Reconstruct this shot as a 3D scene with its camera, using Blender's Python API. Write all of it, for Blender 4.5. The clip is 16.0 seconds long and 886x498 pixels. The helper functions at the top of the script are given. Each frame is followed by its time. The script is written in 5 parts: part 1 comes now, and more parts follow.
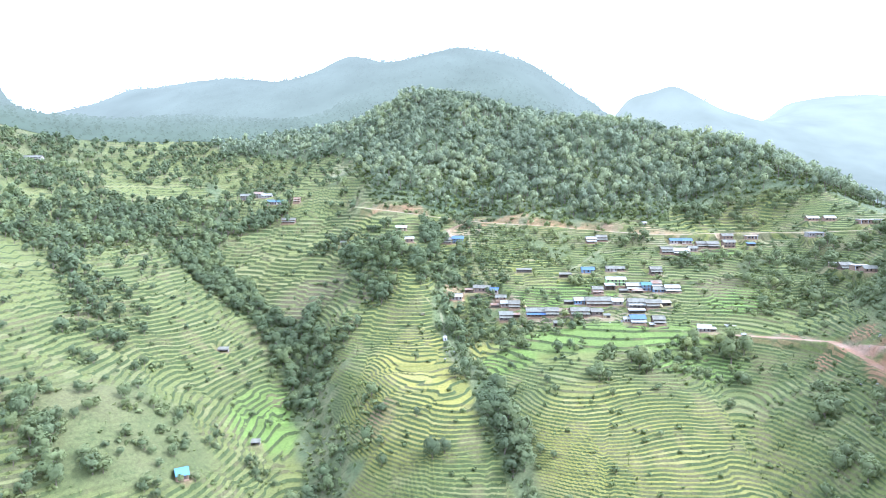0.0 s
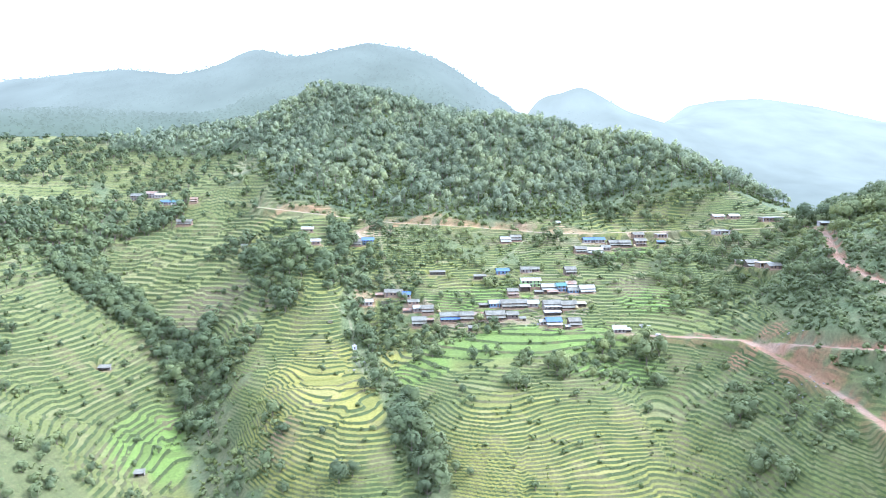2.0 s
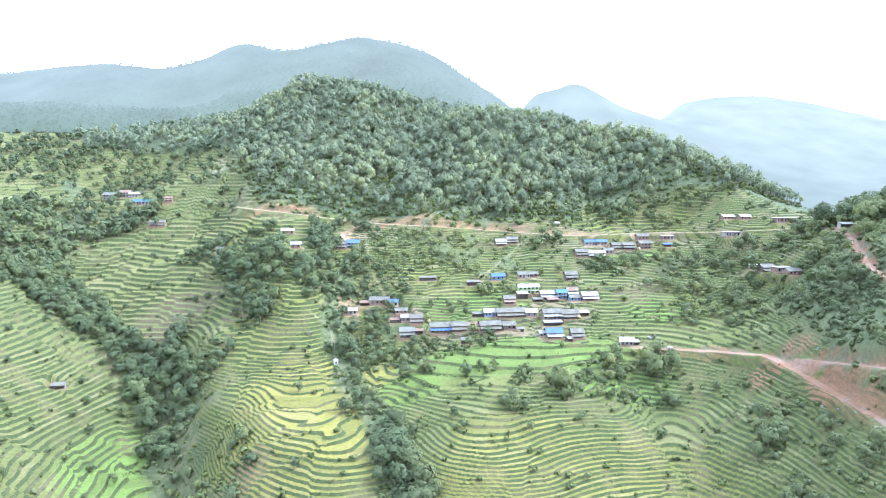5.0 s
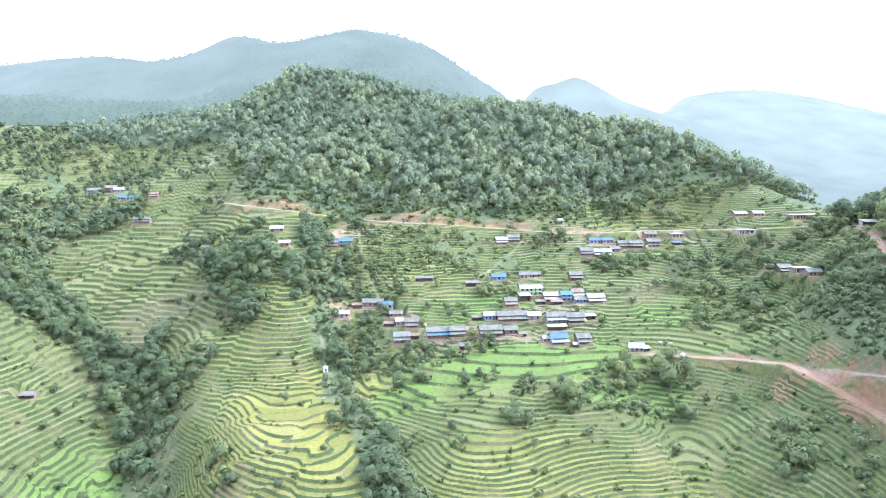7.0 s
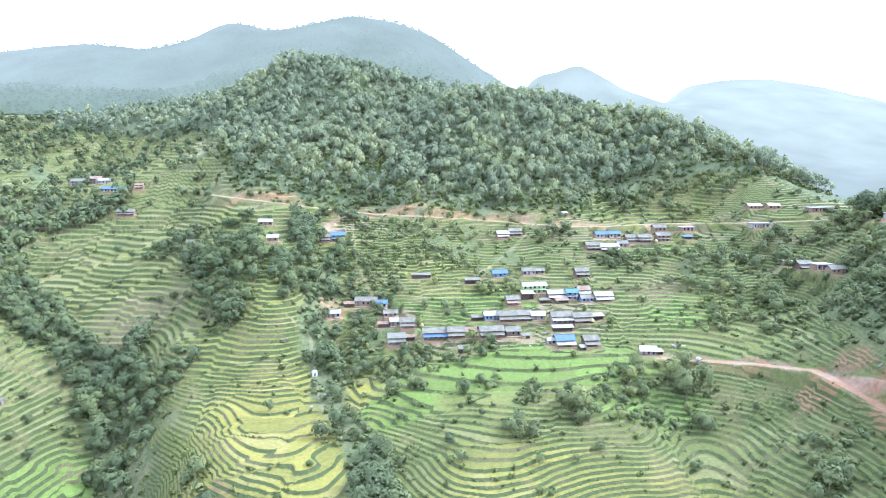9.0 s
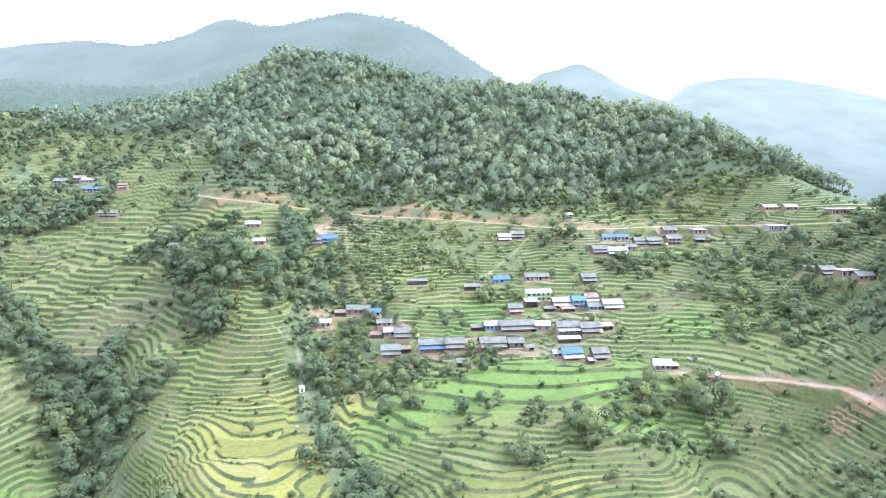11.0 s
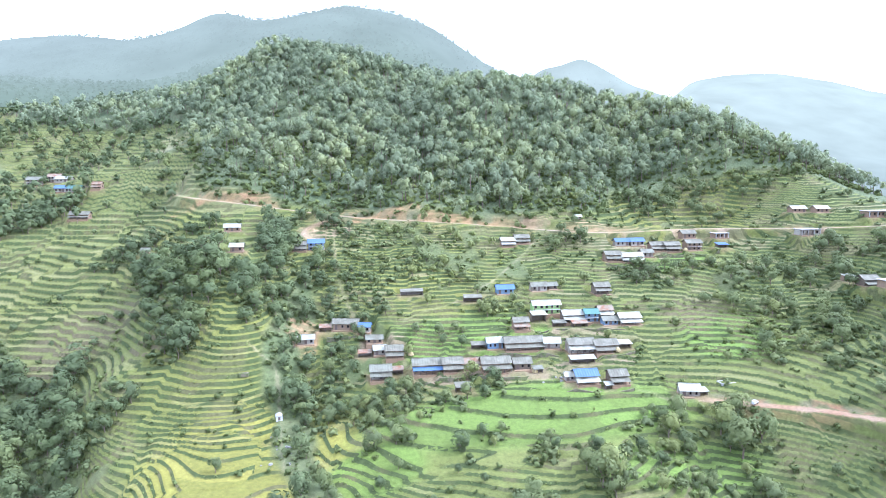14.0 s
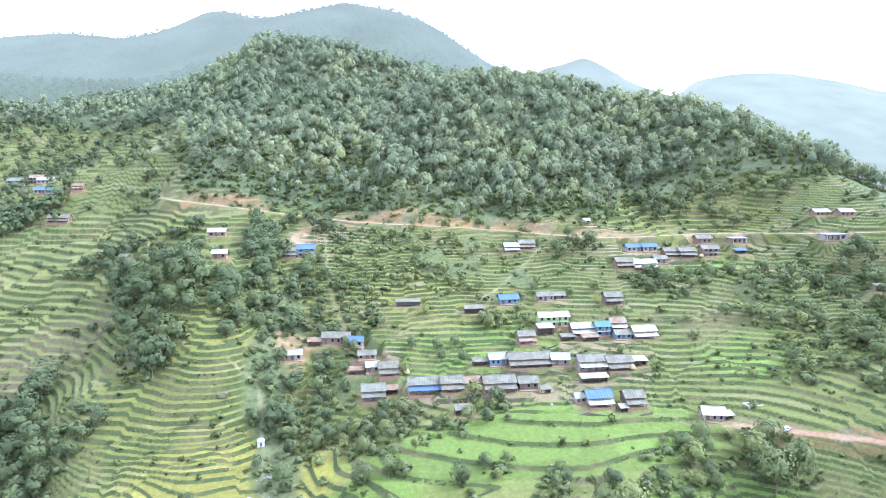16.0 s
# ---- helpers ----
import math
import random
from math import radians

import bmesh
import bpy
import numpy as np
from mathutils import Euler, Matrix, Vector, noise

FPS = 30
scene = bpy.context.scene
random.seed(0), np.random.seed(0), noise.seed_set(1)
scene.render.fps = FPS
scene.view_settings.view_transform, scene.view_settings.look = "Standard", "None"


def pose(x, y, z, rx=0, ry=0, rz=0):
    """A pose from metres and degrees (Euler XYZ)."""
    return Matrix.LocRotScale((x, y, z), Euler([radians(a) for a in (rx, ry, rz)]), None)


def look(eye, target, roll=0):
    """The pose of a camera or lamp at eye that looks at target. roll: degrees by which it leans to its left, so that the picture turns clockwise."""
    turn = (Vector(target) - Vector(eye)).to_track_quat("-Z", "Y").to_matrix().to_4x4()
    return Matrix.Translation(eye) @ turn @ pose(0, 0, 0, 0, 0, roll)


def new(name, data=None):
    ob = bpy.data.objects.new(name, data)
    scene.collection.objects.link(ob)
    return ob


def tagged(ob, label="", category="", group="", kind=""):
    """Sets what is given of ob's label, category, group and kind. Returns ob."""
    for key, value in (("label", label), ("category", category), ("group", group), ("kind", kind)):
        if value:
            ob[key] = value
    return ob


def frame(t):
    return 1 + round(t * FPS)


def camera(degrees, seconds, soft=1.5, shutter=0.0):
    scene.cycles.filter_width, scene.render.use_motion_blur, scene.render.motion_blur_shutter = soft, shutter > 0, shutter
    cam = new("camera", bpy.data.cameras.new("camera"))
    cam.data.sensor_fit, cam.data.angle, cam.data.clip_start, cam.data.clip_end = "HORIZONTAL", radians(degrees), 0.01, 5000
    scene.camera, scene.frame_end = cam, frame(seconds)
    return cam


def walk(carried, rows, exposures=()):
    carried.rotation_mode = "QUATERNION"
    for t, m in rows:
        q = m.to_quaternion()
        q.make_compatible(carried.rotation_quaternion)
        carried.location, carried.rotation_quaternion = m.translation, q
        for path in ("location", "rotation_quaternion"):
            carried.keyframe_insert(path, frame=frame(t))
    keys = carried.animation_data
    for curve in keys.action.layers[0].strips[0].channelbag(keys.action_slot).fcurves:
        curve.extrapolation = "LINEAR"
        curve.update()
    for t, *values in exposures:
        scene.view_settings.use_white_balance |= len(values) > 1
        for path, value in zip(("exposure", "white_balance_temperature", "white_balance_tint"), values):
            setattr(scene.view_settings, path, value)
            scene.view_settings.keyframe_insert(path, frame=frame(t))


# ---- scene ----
cam = camera(68.4, 16.0, soft=0.8)
# level flight at a steady pace: seconds, yaw, pitch
TURNS = [
    (0.0, 0.00, -5.60),
    (0.5, -3.69, -5.64),
    (1.0, -6.27, -5.68),
    (1.5, -7.08, -5.69),
    (2.0, -7.46, -5.71),
    (2.5, -7.66, -5.73),
    (3.0, -7.76, -5.73),
    (3.5, -7.85, -5.75),
    (4.0, -7.92, -5.75),
    (6.5, -8.14, -6.16),
    (7.0, -8.13, -6.28),
    (7.5, -8.15, -6.51),
    (8.0, -8.17, -6.76),
    (8.5, -8.18, -6.98),
    (9.0, -8.17, -7.10),
    (11.5, -8.22, -7.17),
    (12.0, -8.21, -7.17),
    (12.5, -8.21, -7.21),
    (13.0, -8.21, -7.33),
    (13.5, -8.20, -7.33),
    (14.0, -8.20, -7.34),
    (14.5, -8.16, -7.34),
    (15.0, -8.16, -7.32),
    (15.5, -8.14, -7.31),
    (16.0, -8.12, -7.29),
]
walk(cam, [(t, pose(1.1 + 1.70 * t, 0.2 + 9.19 * t, 99.95 - 0.04 * t, 90 + pitch, 0.1, yaw)) for t, yaw, pitch in TURNS], ((0.0, 2.12, 4700, 20), (16.0, 1.99, 4790, 20)))

# ---- light ----
SUN_UP, SUN_TURN = 45.0, 98.0  # degrees above the horizon, and clockwise from north (y)
world = bpy.data.worlds.new("sky")
scene.world = world
world.use_nodes = True
sky = world.node_tree.nodes.new("ShaderNodeTexSky")
sky.sky_type, sky.sun_disc = "NISHITA", False
sky.sun_elevation, sky.sun_rotation = radians(SUN_UP), radians(SUN_TURN)
sky.altitude, sky.air_density, sky.dust_density, sky.ozone_density = 1200, 0.4, 10.0, 0.8
world.node_tree.nodes["Background"].inputs[1].default_value = 0.15
haze = world.node_tree.nodes.new("ShaderNodeMix")  # bright even haze over the whole sky
haze.data_type, haze.inputs["Factor"].default_value = "RGBA", 0.6
haze.inputs["B"].default_value = (9.0, 9.1, 9.0, 1)
world.node_tree.links.new(sky.outputs[0], haze.inputs["A"])
world.node_tree.links.new(haze.outputs["Result"], world.node_tree.nodes["Background"].inputs[0])
sun = new("sun", bpy.data.lights.new("sun", "SUN"))
sun.data.energy, sun.data.angle, sun.data.color = 1.4, radians(8.0), (1.0, 0.94, 0.84)
sd = Vector((math.sin(radians(SUN_TURN)) * math.cos(radians(SUN_UP)), math.cos(radians(SUN_TURN)) * math.cos(radians(SUN_UP)), math.sin(radians(SUN_UP))))
sun.matrix_world = look((0, 0, 900), Vector((0, 0, 900)) - sd)


# ---- materials ----
def material(name, colour, rough=0.85, vary=0.25, size=1.0, bump=0.0, metal=0.0, attribute="", translucent=0.0, island=0.0, objects=0.0, second=None, sheen=0.0, tinted=False):
    """A surface with grain at two sizes, and optional random tint by object or island."""
    m = bpy.data.materials.new(name)
    m.use_nodes = True
    n, l = m.node_tree.nodes, m.node_tree.links
    b = n["Principled BSDF"]
    b.inputs["Roughness"].default_value, b.inputs["Metallic"].default_value = rough, metal
    b.inputs["Specular IOR Level"].default_value, b.inputs["Sheen Weight"].default_value = 0.2, sheen
    pos = n.new("ShaderNodeNewGeometry").outputs["Position"]
    if attribute:
        a = n.new("ShaderNodeAttribute")
        a.attribute_name = attribute
        out = a.outputs["Color"]
    else:
        rgb = n.new("ShaderNodeRGB")
        rgb.outputs[0].default_value = (*colour, 1)
        out = rgb.outputs[0]

    def noise_at(scale, detail=3):
        t = n.new("ShaderNodeTexNoise")
        t.inputs["Scale"].default_value, t.inputs["Detail"].default_value = scale, detail
        l.new(pos, t.inputs["Vector"])
        return t.outputs["Fac"]

    def scaled(col, fac, low, high):
        mr = n.new("ShaderNodeMapRange")
        mr.inputs["To Min"].default_value, mr.inputs["To Max"].default_value = low, high
        l.new(fac, mr.inputs["Value"])
        v = n.new("ShaderNodeVectorMath")
        v.operation = "SCALE"
        l.new(col, v.inputs[0])
        l.new(mr.outputs[0], v.inputs["Scale"])
        return v.outputs[0]

    if second:
        mix = n.new("ShaderNodeMix")
        mix.data_type = "RGBA"
        ramp = n.new("ShaderNodeMapRange")
        ramp.inputs["From Min"].default_value, ramp.inputs["From Max"].default_value = 0.45, 0.62
        l.new(noise_at(0.35 / size, 4), ramp.inputs["Value"])
        l.new(ramp.outputs[0], mix.inputs["Factor"])
        l.new(out, mix.inputs["A"])
        mix.inputs["B"].default_value = (*second, 1)
        out = mix.outputs["Result"]
    fine = noise_at(4.0 / size)
    out = scaled(out, fine, 1 - vary * 1.6, 1 + vary * 1.6)
    out = scaled(out, noise_at(0.5 / size), 1 - vary, 1 + vary)
    if island:
        g = n.new("ShaderNodeNewGeometry")
        out = scaled(out, g.outputs["Random Per Island"], 1 - island, 1 + island)
    if objects:
        g = n.new("ShaderNodeObjectInfo")
        out = scaled(out, g.outputs["Random"], 1 - objects, 1 + objects)
    if tinted:  # each plant has its own shade, the lighter ones yellower
        a = n.new("ShaderNodeAttribute")
        a.attribute_name = "tint"
        v, w, ramp, mix = n.new("ShaderNodeVectorMath"), n.new("ShaderNodeVectorMath"), n.new("ShaderNodeMapRange"), n.new("ShaderNodeMix")
        v.operation, w.operation, mix.data_type = "SCALE", "MULTIPLY", "RGBA"
        l.new(out, v.inputs[0])
        l.new(a.outputs["Fac"], v.inputs["Scale"])
        l.new(v.outputs[0], w.inputs[0])
        w.inputs[1].default_value = (1.16, 1.05, 0.8)
        ramp.inputs["From Min"].default_value, ramp.inputs["From Max"].default_value = 0.95, 1.35
        l.new(a.outputs["Fac"], ramp.inputs["Value"])
        l.new(ramp.outputs[0], mix.inputs["Factor"])
        l.new(v.outputs[0], mix.inputs["A"])
        l.new(w.outputs[0], mix.inputs["B"])
        out = mix.outputs["Result"]
    l.new(out, b.inputs["Base Color"])
    if bump:
        bm = n.new("ShaderNodeBump")
        bm.inputs["Strength"].default_value, bm.inputs["Distance"].default_value = 0.8, bump
        l.new(fine, bm.inputs["Height"])
        l.new(bm.outputs[0], b.inputs["Normal"])
    if translucent:
        t, mixs = n.new("ShaderNodeBsdfTranslucent"), n.new("ShaderNodeMixShader")
        mixs.inputs[0].default_value = translucent
        l.new(out, t.inputs["Color"])
        l.new(b.outputs[0], mixs.inputs[1])
        l.new(t.outputs[0], mixs.inputs[2])
        l.new(mixs.outputs[0], n["Material Output"].inputs["Surface"])
    return m


def ground_material():
    """Fields with grassy banks: crisp edges follow each terrace, roughened by tufts."""
    m = material("ground", (0.1, 0.1, 0.1), 0.95, 0.42, 0.6, 0.25, attribute="tone")
    n, l = m.node_tree.nodes, m.node_tree.links

    def value(name):
        a = n.new("ShaderNodeAttribute")
        a.attribute_name = name
        return a

    def maths(kind, a, b):
        x = n.new("ShaderNodeMath")
        x.operation = kind
        for k, v in enumerate((a, b)):
            if isinstance(v, float):
                x.inputs[k].default_value = v
            else:
                l.new(v, x.inputs[k])
        return x.outputs[0]

    shaded = n["Principled BSDF"].inputs["Base Color"].links[0].from_socket
    tone = next(x for x in n if x.type == "ATTRIBUTE")
    pos = n.new("ShaderNodeNewGeometry").outputs["Position"]
    tuft = n.new("ShaderNodeTexNoise")
    tuft.inputs["Scale"].default_value, tuft.inputs["Detail"].default_value = 0.9, 4
    l.new(pos, tuft.inputs["Vector"])
    ragged = maths("MULTIPLY", maths("SUBTRACT", tuft.outputs["Fac"], 0.5), 0.12)
    within = maths("ADD", maths("FRACT", value("level").outputs["Fac"], 0.0), ragged)
    over = n.new("ShaderNodeMapRange")
    l.new(maths("SUBTRACT", within, value("edge").outputs["Fac"]), over.inputs["Value"])
    over.inputs["From Min"].default_value, over.inputs["From Max"].default_value = -0.03, 0.03
    weeds = n.new("ShaderNodeTexNoise")  # rank growth in patches of a few metres
    weeds.inputs["Scale"].default_value, weeds.inputs["Detail"].default_value, weeds.inputs["Roughness"].default_value = 0.45, 6, 0.7
    l.new(pos, weeds.inputs["Vector"])
    patch = n.new("ShaderNodeMapRange")
    patch.inputs["From Min"].default_value, patch.inputs["From Max"].default_value, patch.inputs["To Max"].default_value = 0.50, 0.62, 0.75
    l.new(weeds.outputs["Fac"], patch.inputs["Value"])
    wild = maths("MULTIPLY", patch.outputs[0], value("wild").outputs["Fac"])
    fac = maths("MAXIMUM", maths("MULTIPLY", over.outputs[0], value("field").outputs["Fac"]), wild)
    mix = n.new("ShaderNodeMix")
    mix.data_type = "RGBA"
    l.new(fac, mix.inputs["Factor"])
    l.new(tone.outputs["Color"], mix.inputs["A"])
    l.new(value("bank").outputs["Color"], mix.inputs["B"])
    for link in list(tone.outputs["Color"].links):
        if link.to_node != mix:
            target = link.to_socket
            l.remove(link)
            l.new(mix.outputs["Result"], target)
    return m


GROUND = ground_material()
BARK = material("bark", (0.16, 0.12, 0.09), 0.9, 0.3, 0.4)
LEAF = material("broad_leaves", (0.152, 0.180, 0.072), 0.7, 0.18, 8.0, translucent=0.35, island=0.05, tinted=True)
LEAF_DARK = material("dark_leaves", (0.122, 0.152, 0.064), 0.7, 0.18, 8.0, translucent=0.35, island=0.05, tinted=True)
PINE = material("pine_needles", (0.206, 0.240, 0.128), 0.7, 0.22, 14.0, translucent=0.35, island=0.05, tinted=True)
BUSH = material("bush_leaves", (0.128, 0.156, 0.050), 0.7, 0.25, 10.0, translucent=0.35, island=0.05, tinted=True)


def haze_glow_material():
    """Far woods with haze painted in as emission: the farther, the paler."""
    m = material("haze_glow", (0.040, 0.056, 0.036), 1.0, 0.35, 60.0)
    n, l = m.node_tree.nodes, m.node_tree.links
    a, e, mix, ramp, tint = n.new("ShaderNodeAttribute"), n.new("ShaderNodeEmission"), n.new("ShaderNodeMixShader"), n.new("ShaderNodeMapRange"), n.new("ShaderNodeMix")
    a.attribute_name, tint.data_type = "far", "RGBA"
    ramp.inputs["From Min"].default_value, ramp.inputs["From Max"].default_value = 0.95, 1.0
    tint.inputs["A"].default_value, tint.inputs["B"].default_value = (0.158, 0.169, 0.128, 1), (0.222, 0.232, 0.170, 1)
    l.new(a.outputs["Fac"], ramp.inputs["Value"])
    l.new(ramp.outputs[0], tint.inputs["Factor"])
    cover = n.new("ShaderNodeTexNoise")  # denser and thinner woods, drawn as weaker and stronger glow
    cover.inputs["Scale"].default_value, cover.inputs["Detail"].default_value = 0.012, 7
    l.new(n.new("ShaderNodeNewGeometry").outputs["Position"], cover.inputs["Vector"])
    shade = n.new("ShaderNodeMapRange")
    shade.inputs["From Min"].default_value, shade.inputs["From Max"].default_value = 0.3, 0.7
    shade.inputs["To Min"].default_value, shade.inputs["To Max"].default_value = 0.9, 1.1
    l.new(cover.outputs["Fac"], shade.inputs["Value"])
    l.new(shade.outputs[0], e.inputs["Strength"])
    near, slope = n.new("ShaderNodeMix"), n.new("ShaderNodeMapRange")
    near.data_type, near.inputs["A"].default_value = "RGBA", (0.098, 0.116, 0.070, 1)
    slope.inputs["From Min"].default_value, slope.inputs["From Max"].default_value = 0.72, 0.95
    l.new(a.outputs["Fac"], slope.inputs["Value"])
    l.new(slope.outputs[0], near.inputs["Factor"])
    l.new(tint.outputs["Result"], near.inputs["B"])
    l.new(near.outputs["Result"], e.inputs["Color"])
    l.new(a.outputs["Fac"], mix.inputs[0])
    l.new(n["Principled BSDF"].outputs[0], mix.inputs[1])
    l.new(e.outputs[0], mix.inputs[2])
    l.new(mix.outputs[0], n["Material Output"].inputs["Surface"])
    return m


HAZE_GLOW = haze_glow_material()
TIN = {
    "tin_grey": material("grey_tin", (0.150, 0.148, 0.106), 0.55, 0.24, 0.7, metal=0.2, second=(0.112, 0.104, 0.070)), "slate": material("weathered_tin", (0.118, 0.110, 0.076), 0.7, 0.28, 0.6, second=(0.155, 0.148, 0.106)),
    "tin_white": material("bright_tin", (0.300, 0.298, 0.238), 0.6, 0.2, 0.8, metal=0.2, second=(0.225, 0.215, 0.160)), "blue": material("blue_tin", (0.072, 0.118, 0.200), 0.5, 0.22, 0.8),
    "pale_blue": material("pale_blue_tin", (0.105, 0.215, 0.285), 0.5, 0.14, 0.9), "teal": material("teal_tin", (0.070, 0.140, 0.112), 0.5, 0.14, 0.9),
    "rust": material("rusty_tin", (0.190, 0.155, 0.108), 0.8, 0.25, 0.6, second=(0.170, 0.085, 0.045)),
}
WALL = {
    "mud": material("ochre_mud_plaster", (0.225, 0.160, 0.105), 0.95, 0.25, 0.8), "stone": material("grey_stone_wall", (0.21, 0.185, 0.145), 0.95, 0.35, 0.4, 0.05),
    "lime": material("lime_plaster", (0.31, 0.285, 0.235), 0.9, 0.2, 1.0, second=(0.20, 0.165, 0.115)), "timber": material("dark_timber_wall", (0.14, 0.110, 0.078), 0.85, 0.3, 0.5),
    "blue": material("blue_painted_wall", (0.15, 0.21, 0.27), 0.85, 0.15, 0.9), "green": material("green_painted_wall", (0.30, 0.42, 0.15), 0.85, 0.15, 0.9),
}
PLINTH = material("red_mud_plinth", (0.235, 0.158, 0.092), 0.95, 0.2, 0.7)
TIMBER = material("old_timber", (0.13, 0.10, 0.08), 0.85, 0.25, 0.3)
DARK = material("dark_room_glass", (0.012, 0.012, 0.014), 0.25, 0.1, 0.5)
CEMENT = material("grey_cement", (0.33, 0.32, 0.29), 0.9, 0.2, 0.6)
ROCK = material("pale_rock", (0.22, 0.21, 0.19), 0.95, 0.3, 0.5, 0.05)
MOSSY = material("mossy_stone", (0.155, 0.135, 0.085), 0.95, 0.4, 0.5, 0.05, second=(0.095, 0.112, 0.042))
WHITE = material("white_paint", (0.5, 0.5, 0.49), 0.4, 0.06, 0.5)
RUBBER = material("black_rubber", (0.02, 0.02, 0.02), 0.9, 0.1, 0.2)
STRAW = material("straw", (0.34, 0.27, 0.13), 0.95, 0.3, 0.3, 0.05)
# ---- land ----
# The land is shaped by its crest, gully and slope lines (x, y, z); heights between them are spanned smoothly.
LINES = {
    "gully_west": [(-25, 150, -44), (-36, 205, -33), (-46, 240, -26), (-56, 285, -18), (-69, 325, -11), (-90, 362, 8), (-114, 396, 28), (-141, 422, 37), (-163, 455, 48), (-172, 500, 64), (-186, 556, 80), (-222, 625, 101)],
    "gully_mid": [(50, 150, -36), (36, 200, -16), (28, 226, -6), (21, 262, 7), (11, 300, 17), (2, 336, 23), (4, 370, 38), (6, 400, 56)],
    "gully_east": [(104, 130, -28), (108, 180, -13), (110, 210, -5), (113, 235, 4), (118, 262, 12.5), (124, 284, 22)],
    "gully_flank": [(134, 267, 15.5), (130, 230, 14.5), (141, 242, 22), (128, 200, 7), (168, 285, 36), (200, 320, 46)],
    "promontory_crest": [(6, 212, -14), (4, 232, 1), (2, 250, 10), (0, 270, 14.5), (-8, 290, 16.6), (-15, 305, 18.4), (-17, 320, 21.5), (-15, 334, 30), (-12.5, 350, 44), (-11, 364, 51)],
    "promontory_east": [(12, 242, 8), (7, 258, 12.5), (-1.5, 299, 17.4)],
    "promontory_west": [(-32, 322, 17.5), (-34, 350, 33), (-49, 325, 16), (-54, 340, 23), (-57, 353, 30), (-48, 308, 10), (-40, 280, 3), (-30, 296, 14.8), (-27, 277, 12.4), (-24, 262, 6), (-28, 240, -5), (-10, 250, 6)],
    "big_field_top": [(-144, 490, 66), (-118, 480, 66), (-97, 476, 67), (-75, 470, 71), (-86, 486, 72), (-52, 468, 83)],
    "big_field_mid": [(-124, 440, 48), (-96, 443, 55.5), (-65, 436, 61), (-48, 430, 66), (-31, 390, 68)],
    "big_field_low": [(-104, 408, 36.5), (-62, 408, 48.5), (-63, 380, 34), (-84, 390, 32.5), (-50, 372, 38)],
    "west_spur": [(-100, 368, 15), (-115, 332, 16), (-148, 343, 38), (-171, 396, 55)],
    "west_fields": [(-64, 284, -14), (-76, 325, -7), (-100, 264, 1), (-129, 300, 13), (-130, 245, 18), (-163, 290, 32), (-90, 215, -8)],
    "west_flank": [(-158, 436, 51), (-176, 470, 74), (-244, 420, 70), (-290, 500, 96), (-381, 600, 125), (-250, 300, 70), (-300, 200, 80)],
    "west_ridge": [(-495, 850, 187), (-610, 900, 246), (-520, 600, 200), (-450, 350, 180)],
    "upper_valley": [(-124, 534, 92), (-169, 590, 89), (-171, 604, 92), (-238, 600, 100), (-216, 650, 112), (-229, 685, 123), (-214, 677, 130), (-280, 715, 145)],
    "scar_slope": [(-84, 524, 97), (-69, 503, 84), (-62, 484, 83.6), (-117, 504, 73), (-83, 582, 115), (-52, 500, 104), (-41, 552, 124)],
    "road_slope": [(15, 450, 75), (18, 400, 58), (40, 428, 74), (66, 423, 73), (92, 427, 71), (133, 411, 68.5), (205, 424, 70), (220, 378, 71)],
    "village_slope": [(28, 364, 44), (60, 364, 44.5), (85, 373, 48), (100, 362, 44), (82, 341, 36.5), (119, 341, 40.5), (36, 340, 29.5), (96, 316, 31.5), (100, 397, 58), (58, 397, 58)],
    "paddies": [(34, 301, 26), (49, 288, 22), (64, 310, 28), (79, 277, 22), (107, 279, 20), (126, 304, 29)],
    "east_slope": [(147, 320, 36), (154, 336, 41), (157, 386, 55), (184, 365, 61), (185, 338, 47), (200, 369, 54), (220, 361, 64), (144, 291, 31)],
    "terrace_face": [(44, 252, 15.8), (45, 232, 7), (66, 254, 15.4), (87, 243, 10.8), (104, 246, 11.5), (106, 266, 19), (75, 205, -6), (95, 210, -3)],
    "red_road_slope": [(164, 270, 35), (151, 254, 23), (158, 229, 24), (167, 229, 44), (192, 240, 56), (186, 289, 46), (216, 314, 63), (222, 292, 72), (150, 190, 26)],
    "east_spur": [(262, 365, 80), (300, 330, 96), (345, 330, 116), (420, 300, 150), (300, 220, 100)],
    "forest_foot": [(-41, 472, 90), (15, 466, 85), (60, 437, 82), (110, 436, 80), (160, 442, 79), (223, 432, 84), (234, 394, 78), (279, 410, 81)],
    "forest_face": [(23, 524, 112), (57, 575, 140), (105, 520, 140), (17, 590, 158), (110, 480, 106), (184, 500, 110)],
    "forest_crest": [(-29, 655, 185), (60, 620, 166), (130, 575, 150), (172, 545, 142), (206, 507, 129), (228, 465, 114), (246, 425, 96), (290, 400, 80)],
    "forest_back": [(60, 800, 150), (200, 720, 90), (330, 560, 50), (420, 460, 45), (600, 700, 30), (450, 1000, 40)],
    "mountain_foot": [(-220, 900, 190), (-360, 900, 195)],
    "saddle": [(-110, 680, 150), (-60, 780, 165), (-200, 800, 165)],
    "valley_floor": [(0, 80, -62), (-150, 120, -40), (150, 80, -40), (0, 0, -70), (-300, 0, -20), (300, 0, -30), (450, 150, 60)],
    "behind": [(-500, -400, 80), (0, -400, 60), (500, -400, 90), (0, -200, -20)],
}
